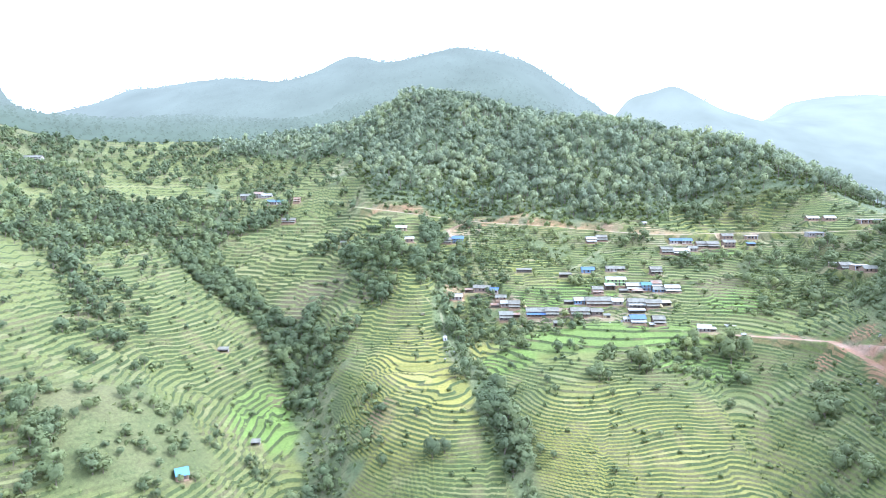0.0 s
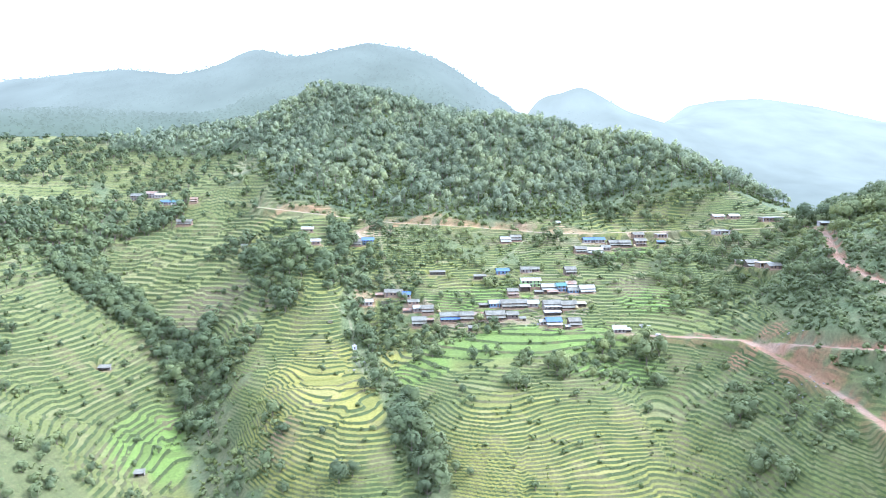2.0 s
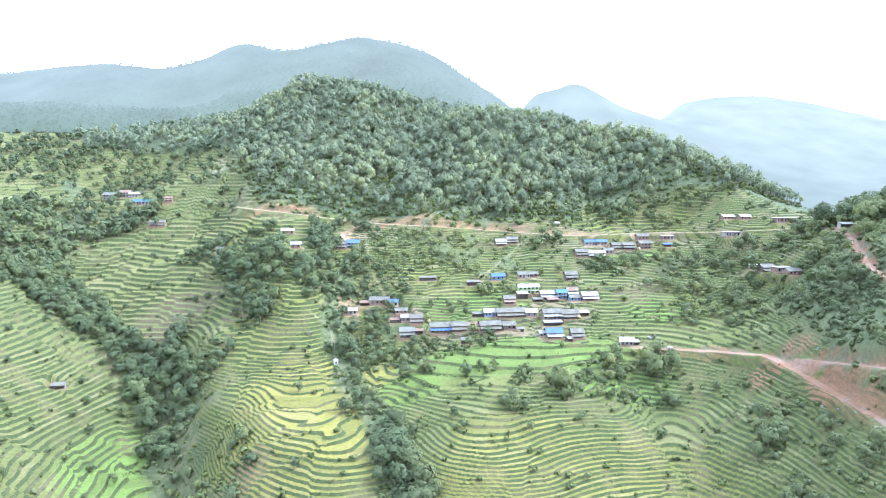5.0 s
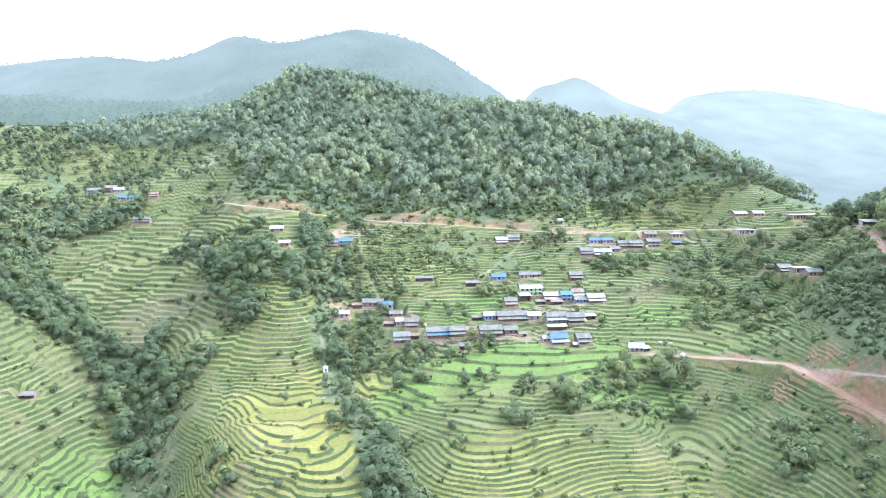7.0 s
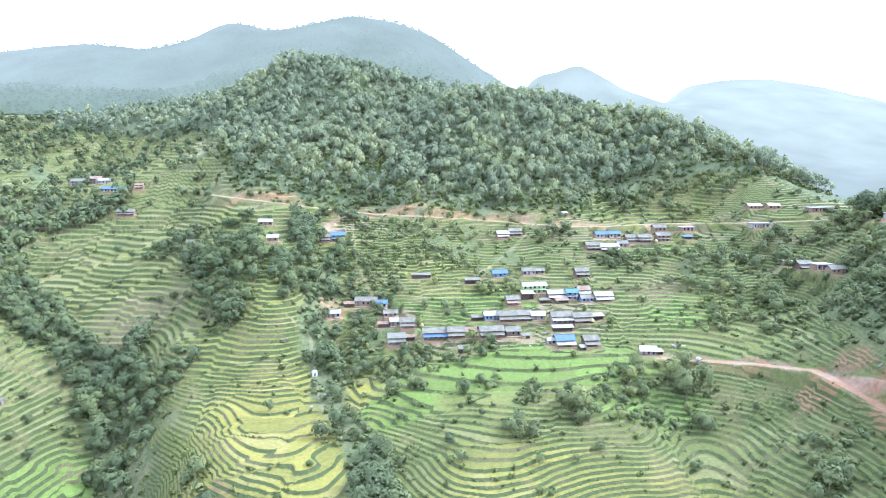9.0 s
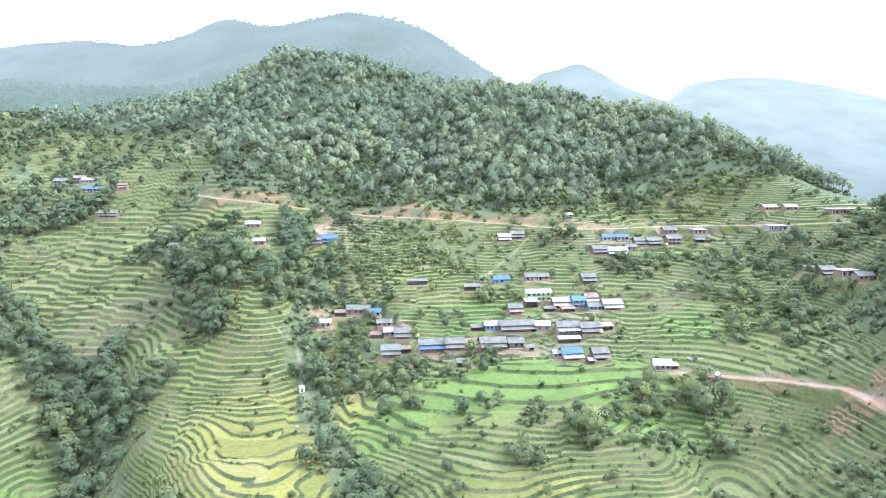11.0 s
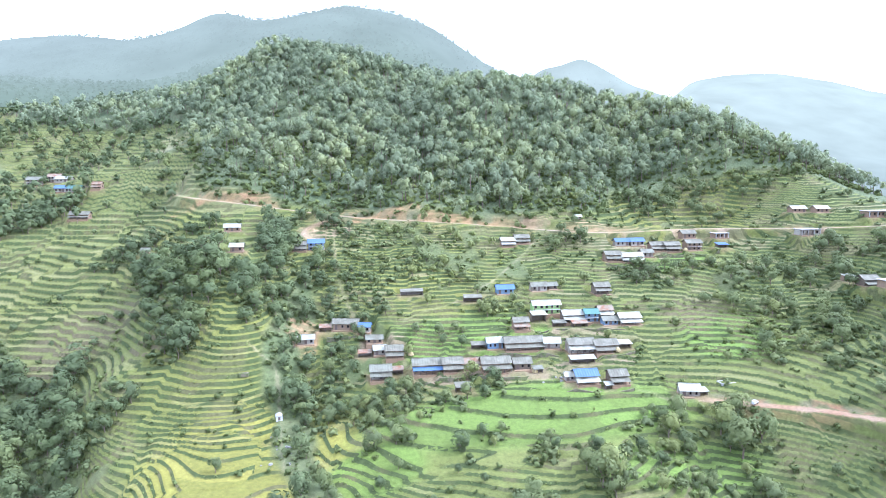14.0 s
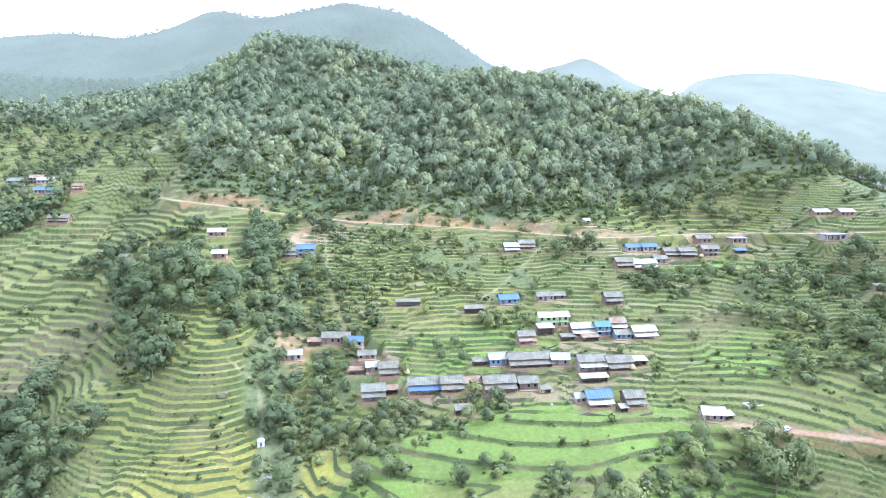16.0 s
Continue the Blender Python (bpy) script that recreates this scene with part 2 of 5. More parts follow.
# far mountains: bearing in degrees (right of north), elevation in degrees and distance of each crest point
FAR = {
    "great_mountain": [(-60, 8.5, 1400), (-42, 7.8, 1400), (-32.6, 3.99, 1400), (-24.8, 7.32, 1350), (-18, 8.6, 1300), (-12.5, 8.2, 1260), (-10.3, 8.4, 1250), (-9.2, 10.2, 1230), (-7.9, 10.78, 1220), (-6.0, 10.6, 1210), (-4.0, 9.93, 1200), (-1.5, 10.6, 1190), (0.8, 11.57, 1180), (4.7, 11.28, 1160), (8.0, 9.95, 1140), (12.8, 6.9, 1120)],
    "east_range": [(15.5, 6.7, 1500), (17.4, 7.3, 1500), (19.1, 7.95, 1500), (20.8, 7.2, 1520), (23.4, 5.08, 1600), (27.3, 5.87, 1900), (31.9, 6.35, 2000), (35.5, 5.29, 2100), (41.6, 3.55, 2200), (55.0, 5.0, 2600), (75.0, 5.0, 2600)],
}


def along_crest(crest):
    """The crest's points, with more set between them so that the skyline runs straight from one to the next."""
    out = []
    for p, q in zip(crest, crest[1:]):
        n = max(1, round((q[0] - p[0]) / 3.2))
        out += [tuple(a + (b - a) * k / n for a, b in zip(p, q)) for k in range(n)]
    return out + [crest[-1]]


def land_nodes():
    nodes = []
    for line in LINES.values():
        nodes += line
    for name, crest in FAR.items():
        for bearing, up, far in along_crest(crest) if name == "great_mountain" else crest:
            b = radians(bearing)
            x, y = 2 + far * math.sin(b), 10 + far * math.cos(b)
            nodes.append((x, y, 100 + far * math.tan(radians(up))))
            for k in ((0.78, 0.52),) if name == "great_mountain" else ((0.7, 0.2),):
                nodes.append((x * k[0], y * k[0], 100 + far * math.tan(radians(up)) * k[1] ))
            nodes.append((x * 1.25, y * 1.25, 0.6 * far * math.tan(radians(up))))
    return np.array(nodes, float)


NODES = land_nodes()
SOFT = 14.0


def span(d2):
    return np.sqrt(d2 + SOFT * SOFT)


def solve_land():
    n = len(NODES)
    d2 = ((NODES[:, None, :2] - NODES[None, :, :2]) ** 2).sum(2)
    a = np.zeros((n + 3, n + 3))
    a[:n, :n] = span(d2) - np.eye(n) * 2.0
    a[:n, n] = a[n, :n] = 1
    a[:n, n + 1:], a[n + 1:, :n] = NODES[:, :2], NODES[:, :2].T
    return np.linalg.solve(a, np.concatenate([NODES[:, 2], np.zeros(3)]))


WEIGHTS = solve_land()


def base_height(x, y, slope=False):
    """Smooth height of the land, for arrays of x and y, and how steep it is there if asked."""
    x, y = np.asarray(x, float), np.asarray(y, float)
    h = WEIGHTS[-3] + WEIGHTS[-2] * x + WEIGHTS[-1] * y
    sx, sy = np.full(np.shape(x), WEIGHTS[-2]), np.full(np.shape(x), WEIGHTS[-1])
    for (nx, ny, _), w in zip(NODES, WEIGHTS):
        dx, dy = x - nx, y - ny
        r = span(dx * dx + dy * dy)
        h += w * r
        if slope:
            sx += w * dx / r
            sy += w * dy / r
    return (h, np.hypot(sx, sy)) if slope else h


# ---- building sites: front middle x, y, z, width, depth, height to the eaves; roof, wall and kind of building ----
LOWER_ROW = [
    (34.2, 337.6, 29.0, 6.6, 4.6, 3.9, "tin_grey", "stone", "two"), (39.6, 338.5, 30.2, 4.0, 2.6, 1.7, "rust", "timber", "shed"),
    (49.7, 334.7, 31.3, 10.0, 4.8, 3.9, "grey_blue", "mud", "two"), (57.6, 333.3, 32.2, 6.3, 4.6, 3.4, "slate", "mud", "two"),
    (63.8, 333.2, 32.7, 5.6, 4.0, 2.2, "rust", "lime", "one"), (71.2, 329.0, 32.6, 9.1, 4.8, 3.9, "slate", "mud", "two"),
    (79.8, 328.4, 33.2, 5.5, 4.2, 2.5, "slate", "timber", "one"), (58.9, 320.7, 29.4, 4.5, 3.0, 1.8, "slate", "timber", "shed"),
]
MIDDLE_ROW = [
    (68.2, 343.1, 36.4, 4.6, 2.6, 1.6, "slate", "timber", "shed"), (73.7, 342.1, 36.5, 5.3, 4.2, 2.6, "tin_white", "blue", "one"),
    (83.4, 339.9, 36.5, 13.2, 4.8, 3.4, "slate", "mud", "two"), (92.8, 338.4, 36.8, 5.2, 4.4, 2.4, "tin_white", "stone", "one"),
    (101.6, 333.6, 36.3, 8.6, 4.8, 4.0, "grey_white", "lime", "two"), (109.9, 332.4, 36.7, 7.6, 4.6, 3.0, "slate", "mud", "two"),
    (116.6, 332.9, 37.4, 4.6, 3.0, 1.8, "tin_white", "timber", "shed"), (100.0, 327.5, 34.6, 8.2, 2.6, 1.7, "tin_white", "timber", "shed"),
]
FRONT_ROW = [
    (97.4, 316.9, 31.6, 6.9, 4.8, 2.8, "blue_white", "lime", "two"), (92.6, 319.1, 31.9, 2.7, 2.6, 1.9, "tin_white", "lime", "one"),
    (107.3, 315.6, 31.6, 5.4, 4.4, 3.2, "slate", "timber", "two"), (125.7, 305.7, 29.8, 5.6, 4.6, 2.2, "tin_white", "lime", "one"),
    (129.9, 305.4, 30.1, 2.6, 2.2, 1.4, "tin_white", "timber", "shed"),
]
UPPER_ROW = [
    (85.2, 375.1, 48.8, 6.7, 4.2, 2.4, "blue", "blue", "one"), (85.6, 352.2, 40.4, 5.2, 4.0, 3.6, "slate", "mud", "two"),
    (48.3, 376.2, 49.2, 8.4, 2.6, 1.7, "slate", "stone", "shed"), (71.4, 370.6, 47.0, 6.6, 3.0, 1.9, "slate", "timber", "shed"),
    (99.2, 375.9, 49.4, 6.1, 4.0, 2.4, "tin_grey", "lime", "one"), (105.0, 376.8, 49.8, 3.3, 3.4, 1.9, "tin_grey", "timber", "one"),
    (122.8, 369.4, 48.7, 5.9, 4.4, 4.0, "slate", "timber", "two"),
]
GREEN_ROW = [
    (97.6, 360.6, 43.7, 10.4, 4.4, 4.4, "tin_white", "green", "tall"), (93.3, 355.4, 42.0, 5.2, 3.6, 2.8, "tin_white", "timber", "shed"),
    (105.7, 353.4, 42.2, 7.8, 4.4, 3.4, "tin_white", "timber", "two"), (112.0, 351.8, 42.3, 4.8, 4.2, 4.0, "teal", "blue", "tall"),
    (118.0, 353.6, 43.4, 5.0, 4.0, 3.6, "rust_white", "lime", "two"), (117.4, 347.4, 42.0, 5.3, 3.6, 2.0, "tin_grey", "blue", "one"),
    (124.6, 347.0, 42.2, 7.6, 4.4, 3.0, "tin_white", "lime", "two"),
]
CLIFF_ROW = [
    (22.6, 362.6, 39.8, 9.0, 4.2, 2.8, "slate", "mud", "one"), (29.4, 359.8, 39.4, 3.9, 3.4, 2.5, "blue", "lime", "one"),
    (32.8, 353.8, 36.9, 5.4, 3.4, 1.9, "tin_grey", "mud", "one"), (34.4, 348.5, 34.1, 3.8, 3.6, 2.3, "tin_white", "stone", "one"),
    (39.3, 346.4, 33.8, 5.6, 4.2, 2.8, "slate", "mud", "two"), (8.7, 358.6, 36.1, 5.6, 3.6, 2.4, "tin_white", "lime", "one"),
]
ROADSIDE = [
    (145.8, 404.2, 63.2, 6.0, 4.0, 2.3, "blue", "lime", "one"), (152.6, 403.6, 63.2, 6.0, 4.0, 2.4, "blue_white", "lime", "one"),
    (160.8, 400.6, 61.3, 6.0, 4.2, 3.0, "slate", "mud", "two"), (167.2, 399.2, 61.0, 6.6, 4.2, 3.6, "slate", "timber", "two"),
    (176.6, 397.8, 61.4, 6.8, 4.4, 4.2, "slate", "mud", "tall"), (180.6, 410.0, 65.2, 6.4, 4.2, 2.8, "slate", "mud", "one"),
    (193.7, 405.0, 65.8, 6.4, 4.0, 2.3, "flat", "mud", "one"), (189.2, 395.7, 62.6, 4.6, 3.0, 1.5, "blue", "timber", "shed"),
    (136.8, 392.5, 58.4, 6.6, 4.4, 3.4, "slate", "mud", "two"), (145.1, 391.8, 57.8, 9.4, 4.4, 2.8, "tin_white", "lime", "two"),
    (153.6, 395.4, 59.2, 5.0, 3.8, 2.4, "tin_grey", "stone", "one"),
]
ROAD_END = [
    (218.5, 379.3, 69.4, 8.8, 4.2, 2.6, "flat", "lime", "one"), (228.4, 400.1, 77.6, 6.8, 3.8, 2.0, "tin_white", "mud", "one"),
    (235.2, 394.0, 77.8, 6.2, 3.8, 2.2, "tin_white", "mud", "one"), (246.6, 374.0, 77.2, 12.0, 4.4, 2.6, "flat", "mud", "one"),
    (252.5, 333.0, 77.2, 10.5, 4.0, 1.8, "tin_white", "lime", "shed"), (209.2, 343.8, 56.1, 4.0, 3.0, 1.8, "tin_white", "mud", "shed"),
    (210.3, 335.2, 55.8, 6.0, 4.4, 3.0, "slate", "timber", "two"), (212.6, 327.3, 56.6, 7.2, 4.2, 2.6, "flat", "mud", "one"),
    (210.2, 316.0, 57.0, 6.4, 4.0, 2.3, "tin_grey", "mud", "one"),
]
HILL_FOOT = [
    (94.6, 409.7, 63.4, 5.8, 4.2, 3.2, "tin_white", "mud", "two"), (101.4, 411.1, 64.4, 6.3, 4.2, 3.2, "slate", "mud", "two"),
    (10.4, 412.9, 62.9, 6.6, 4.6, 4.0, "blue", "blue", "tall"), (3.5, 412.4, 62.9, 5.4, 4.2, 2.9, "slate", "lime", "two"),
    (132.3, 424.5, 73.6, 2.5, 2.2, 1.7, "tin_white", "lime", "one"), (-26.2, 424.0, 70.4, 6.6, 4.2, 2.3, "tin_white", "mud", "one"),
    (-19.2, 391.3, 65.6, 4.8, 3.8, 2.4, "tin_white", "mud", "one"), (-65.3, 432.5, 60.6, 3.4, 3.0, 1.6, "tin_grey", "mud", "one"),
]
UPPER_VALLEY = [
    (-175.0, 582.2, 86.8, 9.0, 6.0, 4.6, "tin_grey", "lime", "tall"), (-164.0, 585.9, 88.4, 8.6, 6.0, 4.8, "rust", "lime", "tall"),
    (-152.5, 569.9, 88.6, 9.0, 5.0, 2.9, "tin_white", "lime", "one"), (-138.1, 531.2, 84.2, 7.6, 5.0, 2.6, "blue", "lime", "one"),
    (-127.4, 521.1, 84.4, 6.8, 5.0, 2.6, "teal", "lime", "one"), (-115.5, 521.0, 86.5, 4.7, 4.2, 3.2, "rust", "mud", "two"),
    (-117.0, 497.5, 71.2, 9.6, 4.6, 2.6, "slate", "mud", "two"), (-372.4, 592.3, 122.4, 22.0, 6.0, 3.8, "tin_grey", "lime", "two"),
]
WEST_SIDE = [
    (-92.8, 225.6, -5.7, 3.8, 5.4, 2.2, "pale_blue", "mud", "one"), (-113.7, 332.2, 13.6, 5.0, 3.0, 1.6, "slate", "stone", "shed"),
    (-79.6, 269.6, -11.0, 3.4, 2.6, 1.6, "slate", "stone", "shed"),
]
YARD_SHEDS = [
    (99.5, 350.5, 41.3, 4.6, 2.4, 1.5, "slate", "timber", "shed"), (106.5, 348.6, 41.4, 5.5, 2.6, 1.5, "rust", "timber", "shed"),
    (29.3, 349.0, 33.6, 4.2, 2.4, 1.5, "rust", "stone", "shed"), (15.6, 362.4, 39.6, 4.2, 2.8, 1.7, "rust", "mud", "shed"),
    (84.4, 326.2, 32.6, 3.0, 2.0, 1.4, "tin_grey", "timber", "shed"), (103.4, 313.6, 30.6, 2.2, 1.8, 1.4, "tin_white", "timber", "shed"),
]
SITES = LOWER_ROW + MIDDLE_ROW + FRONT_ROW + UPPER_ROW + GREEN_ROW + CLIFF_ROW + ROADSIDE + ROAD_END + HILL_FOOT + UPPER_VALLEY + WEST_SIDE + YARD_SHEDS
TURNED = {WEST_SIDE[0]: 28.0, CLIFF_ROW[1]: -12.0, CLIFF_ROW[0]: -10.0, FRONT_ROW[3]: -14.0, MIDDLE_ROW[3]: -8.0}


LATTICE = np.random.RandomState(7).rand(256, 256)


def grain(x, y, size):
    """Smooth random field from 0 to 1 with features of that size in metres."""
    x, y = np.asarray(x, float) / size + 71.3, np.asarray(y, float) / size + 133.7
    i, j = np.floor(x).astype(int), np.floor(y).astype(int)
    u, v = x - i, y - j
    u, v = u * u * (3 - 2 * u), v * v * (3 - 2 * v)
    i, j = i % 256, j % 256
    i1, j1 = (i + 1) % 256, (j + 1) % 256
    return (LATTICE[i, j] * (1 - u) + LATTICE[i1, j] * u) * (1 - v) + (LATTICE[i, j1] * (1 - u) + LATTICE[i1, j1] * u) * v


def ease(v, a, b):
    v = np.clip((v - a) / (b - a), 0, 1)
    return v * v * (3 - 2 * v)


def along(x, y, line):
    """Distance in plan from points to a line of places, and the line's height there."""
    best, height = np.full(np.shape(x), 1e9), np.zeros(np.shape(x))
    for p, q in zip(line, line[1:]):
        dx, dy = q[0] - p[0], q[1] - p[1]
        k = np.clip(((x - p[0]) * dx + (y - p[1]) * dy) / (dx * dx + dy * dy), 0, 1)
        d = np.hypot(x - p[0] - k * dx, y - p[1] - k * dy)
        near = d < best
        best = np.where(near, d, best)
        height = np.where(near, p[2] + k * (q[2] - p[2]), height)
    return best, height


def smooth_line(line, rounds=2):
    for _ in range(rounds):
        made = [line[0]]
        for p, q in zip(line, line[1:]):
            made += [tuple(a * 0.75 + b * 0.25 for a, b in zip(p, q)), tuple(a * 0.25 + b * 0.75 for a, b in zip(p, q))]
        line = made + [line[-1]]
    return line


# roads and paths: half width in metres, and their course
ROADS = {
    "hill_road": (1.5, smooth_line([(-69, 503, 84), (-63, 484, 84), (-54, 467, 83.6), (-32, 458, 81.5), (-4, 451.5, 78), (18, 444.5, 75.5), (40, 430, 74.5), (66, 423, 73.5), (92, 428, 71), (114, 420, 69.5), (133, 412, 68.5), (156, 414, 68.5), (184, 419, 69), (207, 408, 70), (221, 386, 71.5), (240, 366, 74.5), (250, 347, 77), (240, 320, 75), (222, 294, 71), (211, 274, 66), (207, 258, 63.5), (204, 236, 61)])),
    "branch_road": (1.5, smooth_line([(18, 444.5, 75.5), (10, 440, 72), (3, 431, 69), (9, 420, 66)])),
    "red_road": (1.7, smooth_line([(128, 304, 29.6), (142, 294, 30.7), (155, 284, 32), (164, 267, 34.5), (168, 246, 38), (170, 225, 42), (175, 205, 46), (182, 170, 52)])),
    "lower_red_road": (1.4, smooth_line([(164, 267, 34.5), (164, 248, 33.4), (162, 232, 32.5), (160.5, 217, 32), (159, 203, 31), (157, 190, 30), (152, 160, 26)])),
}
PATHS = {
    "stony_path": (0.4, smooth_line([(-10, 350, 40), (-4, 347, 36), (0, 346, 31.5), (1, 338, 28), (2.4, 329.6, 27), (3.7, 317.7, 25), (6, 301, 19.9)])),
    "village_path": (0.4, smooth_line([(18, 430, 70), (18.5, 406, 61), (21, 386, 52), (27, 364.5, 42.4), (31, 356, 38), (37, 350, 35)])),
    "slope_path": (0.35, smooth_line([(44, 362, 44), (51, 366.6, 45.6), (70, 373, 50.5), (107, 411, 54)])),
    "row_path": (0.4, smooth_line([(37, 350, 35), (42, 344, 34), (47, 340, 33), (54, 339, 34), (64, 338.5, 35), (70, 337, 35.5)])),
    "front_path": (0.35, smooth_line([(125, 304, 29.6), (117, 310, 31), (111, 313.5, 31.4), (103, 314, 31.5), (90, 317, 31.8)])),
    "yard_path": (0.35, smooth_line([(87, 338, 36), (93, 335, 35.6), (95, 329, 34.4), (94, 323, 33), (101, 320, 32)])),
}
# steep scrubby bank between the western gully and the spur
BARREN = [(-74, 354, 0), (-66, 324, 0), (-58, 296, 0), (-50, 270, 0), (-38, 242, 0)]
GULLIES = ("gully_west", "gully_mid")


def forest_edge(x):
    """The y at which the pine wood begins, for each x."""
    return np.interp(x, [-400, -300, -230, -150, -105, -80, -62, -50, -41, 15, 45, 75, 110, 140, 160, 223, 262, 290, 420], [800, 775, 700, 655, 625, 592, 530, 480, 467, 455, 434, 428, 431, 432, 450, 446, 420, 404, 330])


STEP = 1.1


def land(x, y):
    """Height of the finished land with terraces and road benches, and masks of what lies on it."""
    x, y = np.asarray(x, float), np.asarray(y, float)
    h, steep = base_height(x, y, True)
    near = ease(np.abs(x) + 0 * y, 420, 300) * ease(y, 900, 760) * ease(y, 110, 160)
    away = np.hypot(x, y)
    far = ease(away, 780, 1100)
    h = h + (grain(x, y, 47) - 0.5) * 1.5 + (grain(x, y, 19) - 0.5) * 0.6
    h = h + far * ((grain(x, y, 260) - 0.5) * 12 + (grain(x, y, 110) - 0.5) * 10 + (grain(x, y, 40) - 0.5) * 6) * ease(away, 850, 1500)
    wood = ease(y - forest_edge(x) + (grain(x, y, 14) - 0.5) * 8, -2, 4)
    gully = np.zeros(np.shape(x))
    for name in GULLIES:
        d, _ = along(x, y, LINES[name])
        gully = np.maximum(gully, ease(d + (grain(x, y, 12) - 0.5) * 8, 7, 2.5))
    scrub = np.maximum(gully, ease(x - 0.25 * (y - 250) + (grain(x, y, 20) - 0.5) * 14, 172, 184) * ease(y, 322, 300))
    scrub = np.maximum(scrub, ease(steep, 1.35, 1.6) * near)
    scrub = np.maximum(scrub, ease(along(x, y, BARREN)[0] + (grain(x, y, 10) - 0.5) * 9, 10, 5))
    rough = ease(grain(x, y, 38) + 0.35 * (grain(x, y, 9) - 0.5), 0.93, 0.99)
    field = (1 - wood) * (1 - scrub) * near * (1 - 0.85 * rough) * ease(steep, 1.65, 1.35)
    meadow = ease(np.hypot((x + 124) / 36, (y - 238) / 30) + (grain(x, y, 15) - 0.5) * 0.5, 1.1, 0.8)
    field = field * (1 - 0.85 * meadow)
    # terraces: level treads held by banks about a metre wide; higher steps in the far upper valley
    high = np.where((y > 470) | (x < -190), 2.2, np.where((x > 120) & (y > 424), 1.8, np.where((x < -24) & (x > -150) & (y > 358), 1.95, np.where(np.hypot((x + 14) / 24, (y - 294) / 27) < 1, 0.72, np.where((x > 24) & (x < 112) & (y < 284), 0.72, np.where(((x < 14) & (y > 332)) | (x < -55), 1.45, np.where(np.hypot((x - 80) / 50, (y - 304) / 13) < 1, 1.7, 1.0)))))))
    step = STEP * high
    wander = ((grain(x, y, 23) - 0.5) * 1.7 + (grain(x, y, 8) - 0.5) * 0.5) * np.clip(steep / 0.4, 0.3, 1)
    paddy = ease(np.hypot((x - 78) / 56, (y - 304) / 18), 1.1, 0.8)
    # plots end at joints where the steps of one meet the risers of the next
    wander = wander + 0.5 * step * (1 - paddy) * sum(ease(grain(x + 37 * k, y, 30), v, v + 0.035) for k, v in enumerate((0.35, 0.5, 0.62)))
    level = (h + wander) / step
    bank = np.clip(0.9 * steep / step, 0.1, 0.45)
    low = np.floor(level)
    stepped = (low + ease(level - low, 1 - bank, 1.0)) * step - wander
    # standing crops round off the steep narrow steps; wide paddies lie level
    h = h + (stepped - h) * field * (0.72 + 0.2 * ease(steep, 0.5, 0.22)) * (1 - 0.45 * paddy)
    road = np.zeros(np.shape(x))
    cut = np.zeros(np.shape(x))
    for half, line in ROADS.values():
        d, z = along(x, y, line)
        k = ease(d, half + 3.2, half + 0.4)
        cut = np.maximum(cut, ease(d + (grain(x, y, 6) - 0.5) * 3, half + np.where(x < 200, 8.0 if line is ROADS["hill_road"][1] else 4.0, 2.2), half + 1.2) * np.where(h > z, 1.0, 0.45))
        h = h + (z - h) * k
        road = np.maximum(road, ease(d + (grain(x, y, 3) - 0.5) * 0.8, half + 0.5, half - 0.3))
    yard = np.zeros(np.shape(x))
    for sx, sy, sz, sw, sdp, *_ in SITES:
        k = ease(np.maximum(np.abs(x - sx) - sw / 2, np.abs(y - sy - sdp / 2) - sdp / 2), 3.2, 1.2)
        h = h + (sz - h) * k
        yard = np.maximum(yard, ease(np.maximum(np.abs(x - sx) - sw / 2, np.abs(y - sy - sdp / 2 + 0.6) - sdp / 2) + (grain(x, y, 3) - 0.5) * 2, 1.9, 0.9))
    path = np.zeros(np.shape(x))
    for half, line in PATHS.values():
        d, z = along(x, y, line)
        path = np.maximum(path, ease(d + (grain(x, y, 3) - 0.5) * 1.0, half + 0.5, half - 0.2))
    return h, dict(wood=wood, scrub=scrub, rough=rough, field=field, riser=ease(level - low, 1 - bank, 1 - bank * 0.7) * field, level=level, bank=bank, road=road, cut=cut, path=path, far=far, gully=gully, yard=yard)


def height(x, y):
    return float(land(np.array([x]), np.array([y]))[0][0])


def mesh_from(name, verts, faces, mat, smooth=False, normals=None):
    """A mesh from arrays of corners and of triangles or quads."""
    verts, faces = np.asarray(verts, np.float32), np.asarray(faces, np.int32)
    me = bpy.data.meshes.new(name)
    me.vertices.add(len(verts))
    me.vertices.foreach_set("co", verts.ravel())
    n, k = faces.shape
    me.loops.add(n * k)
    me.loops.foreach_set("vertex_index", faces.ravel())
    me.polygons.add(n)
    me.polygons.foreach_set("loop_start", np.arange(0, n * k, k, dtype=np.int32))
    me.polygons.foreach_set("loop_total", np.full(n, k, np.int32))
    me.polygons.foreach_set("use_smooth", np.full(n, smooth))
    me.materials.append(mat)
    me.update(calc_edges=True)
    if normals is not None:
        me.normals_split_custom_set_from_vertices(np.asarray(normals, np.float32))
    return me


def spread(start, stop, first, growth):
    out, step = [start], first
    while abs(out[-1] - start) < abs(stop - start):
        out.append(out[-1] + math.copysign(step, stop - start))
        step *= growth
    return out[1:]


def lerp(a, b, k):
    return a + (np.asarray(b) - a) * k[..., None]


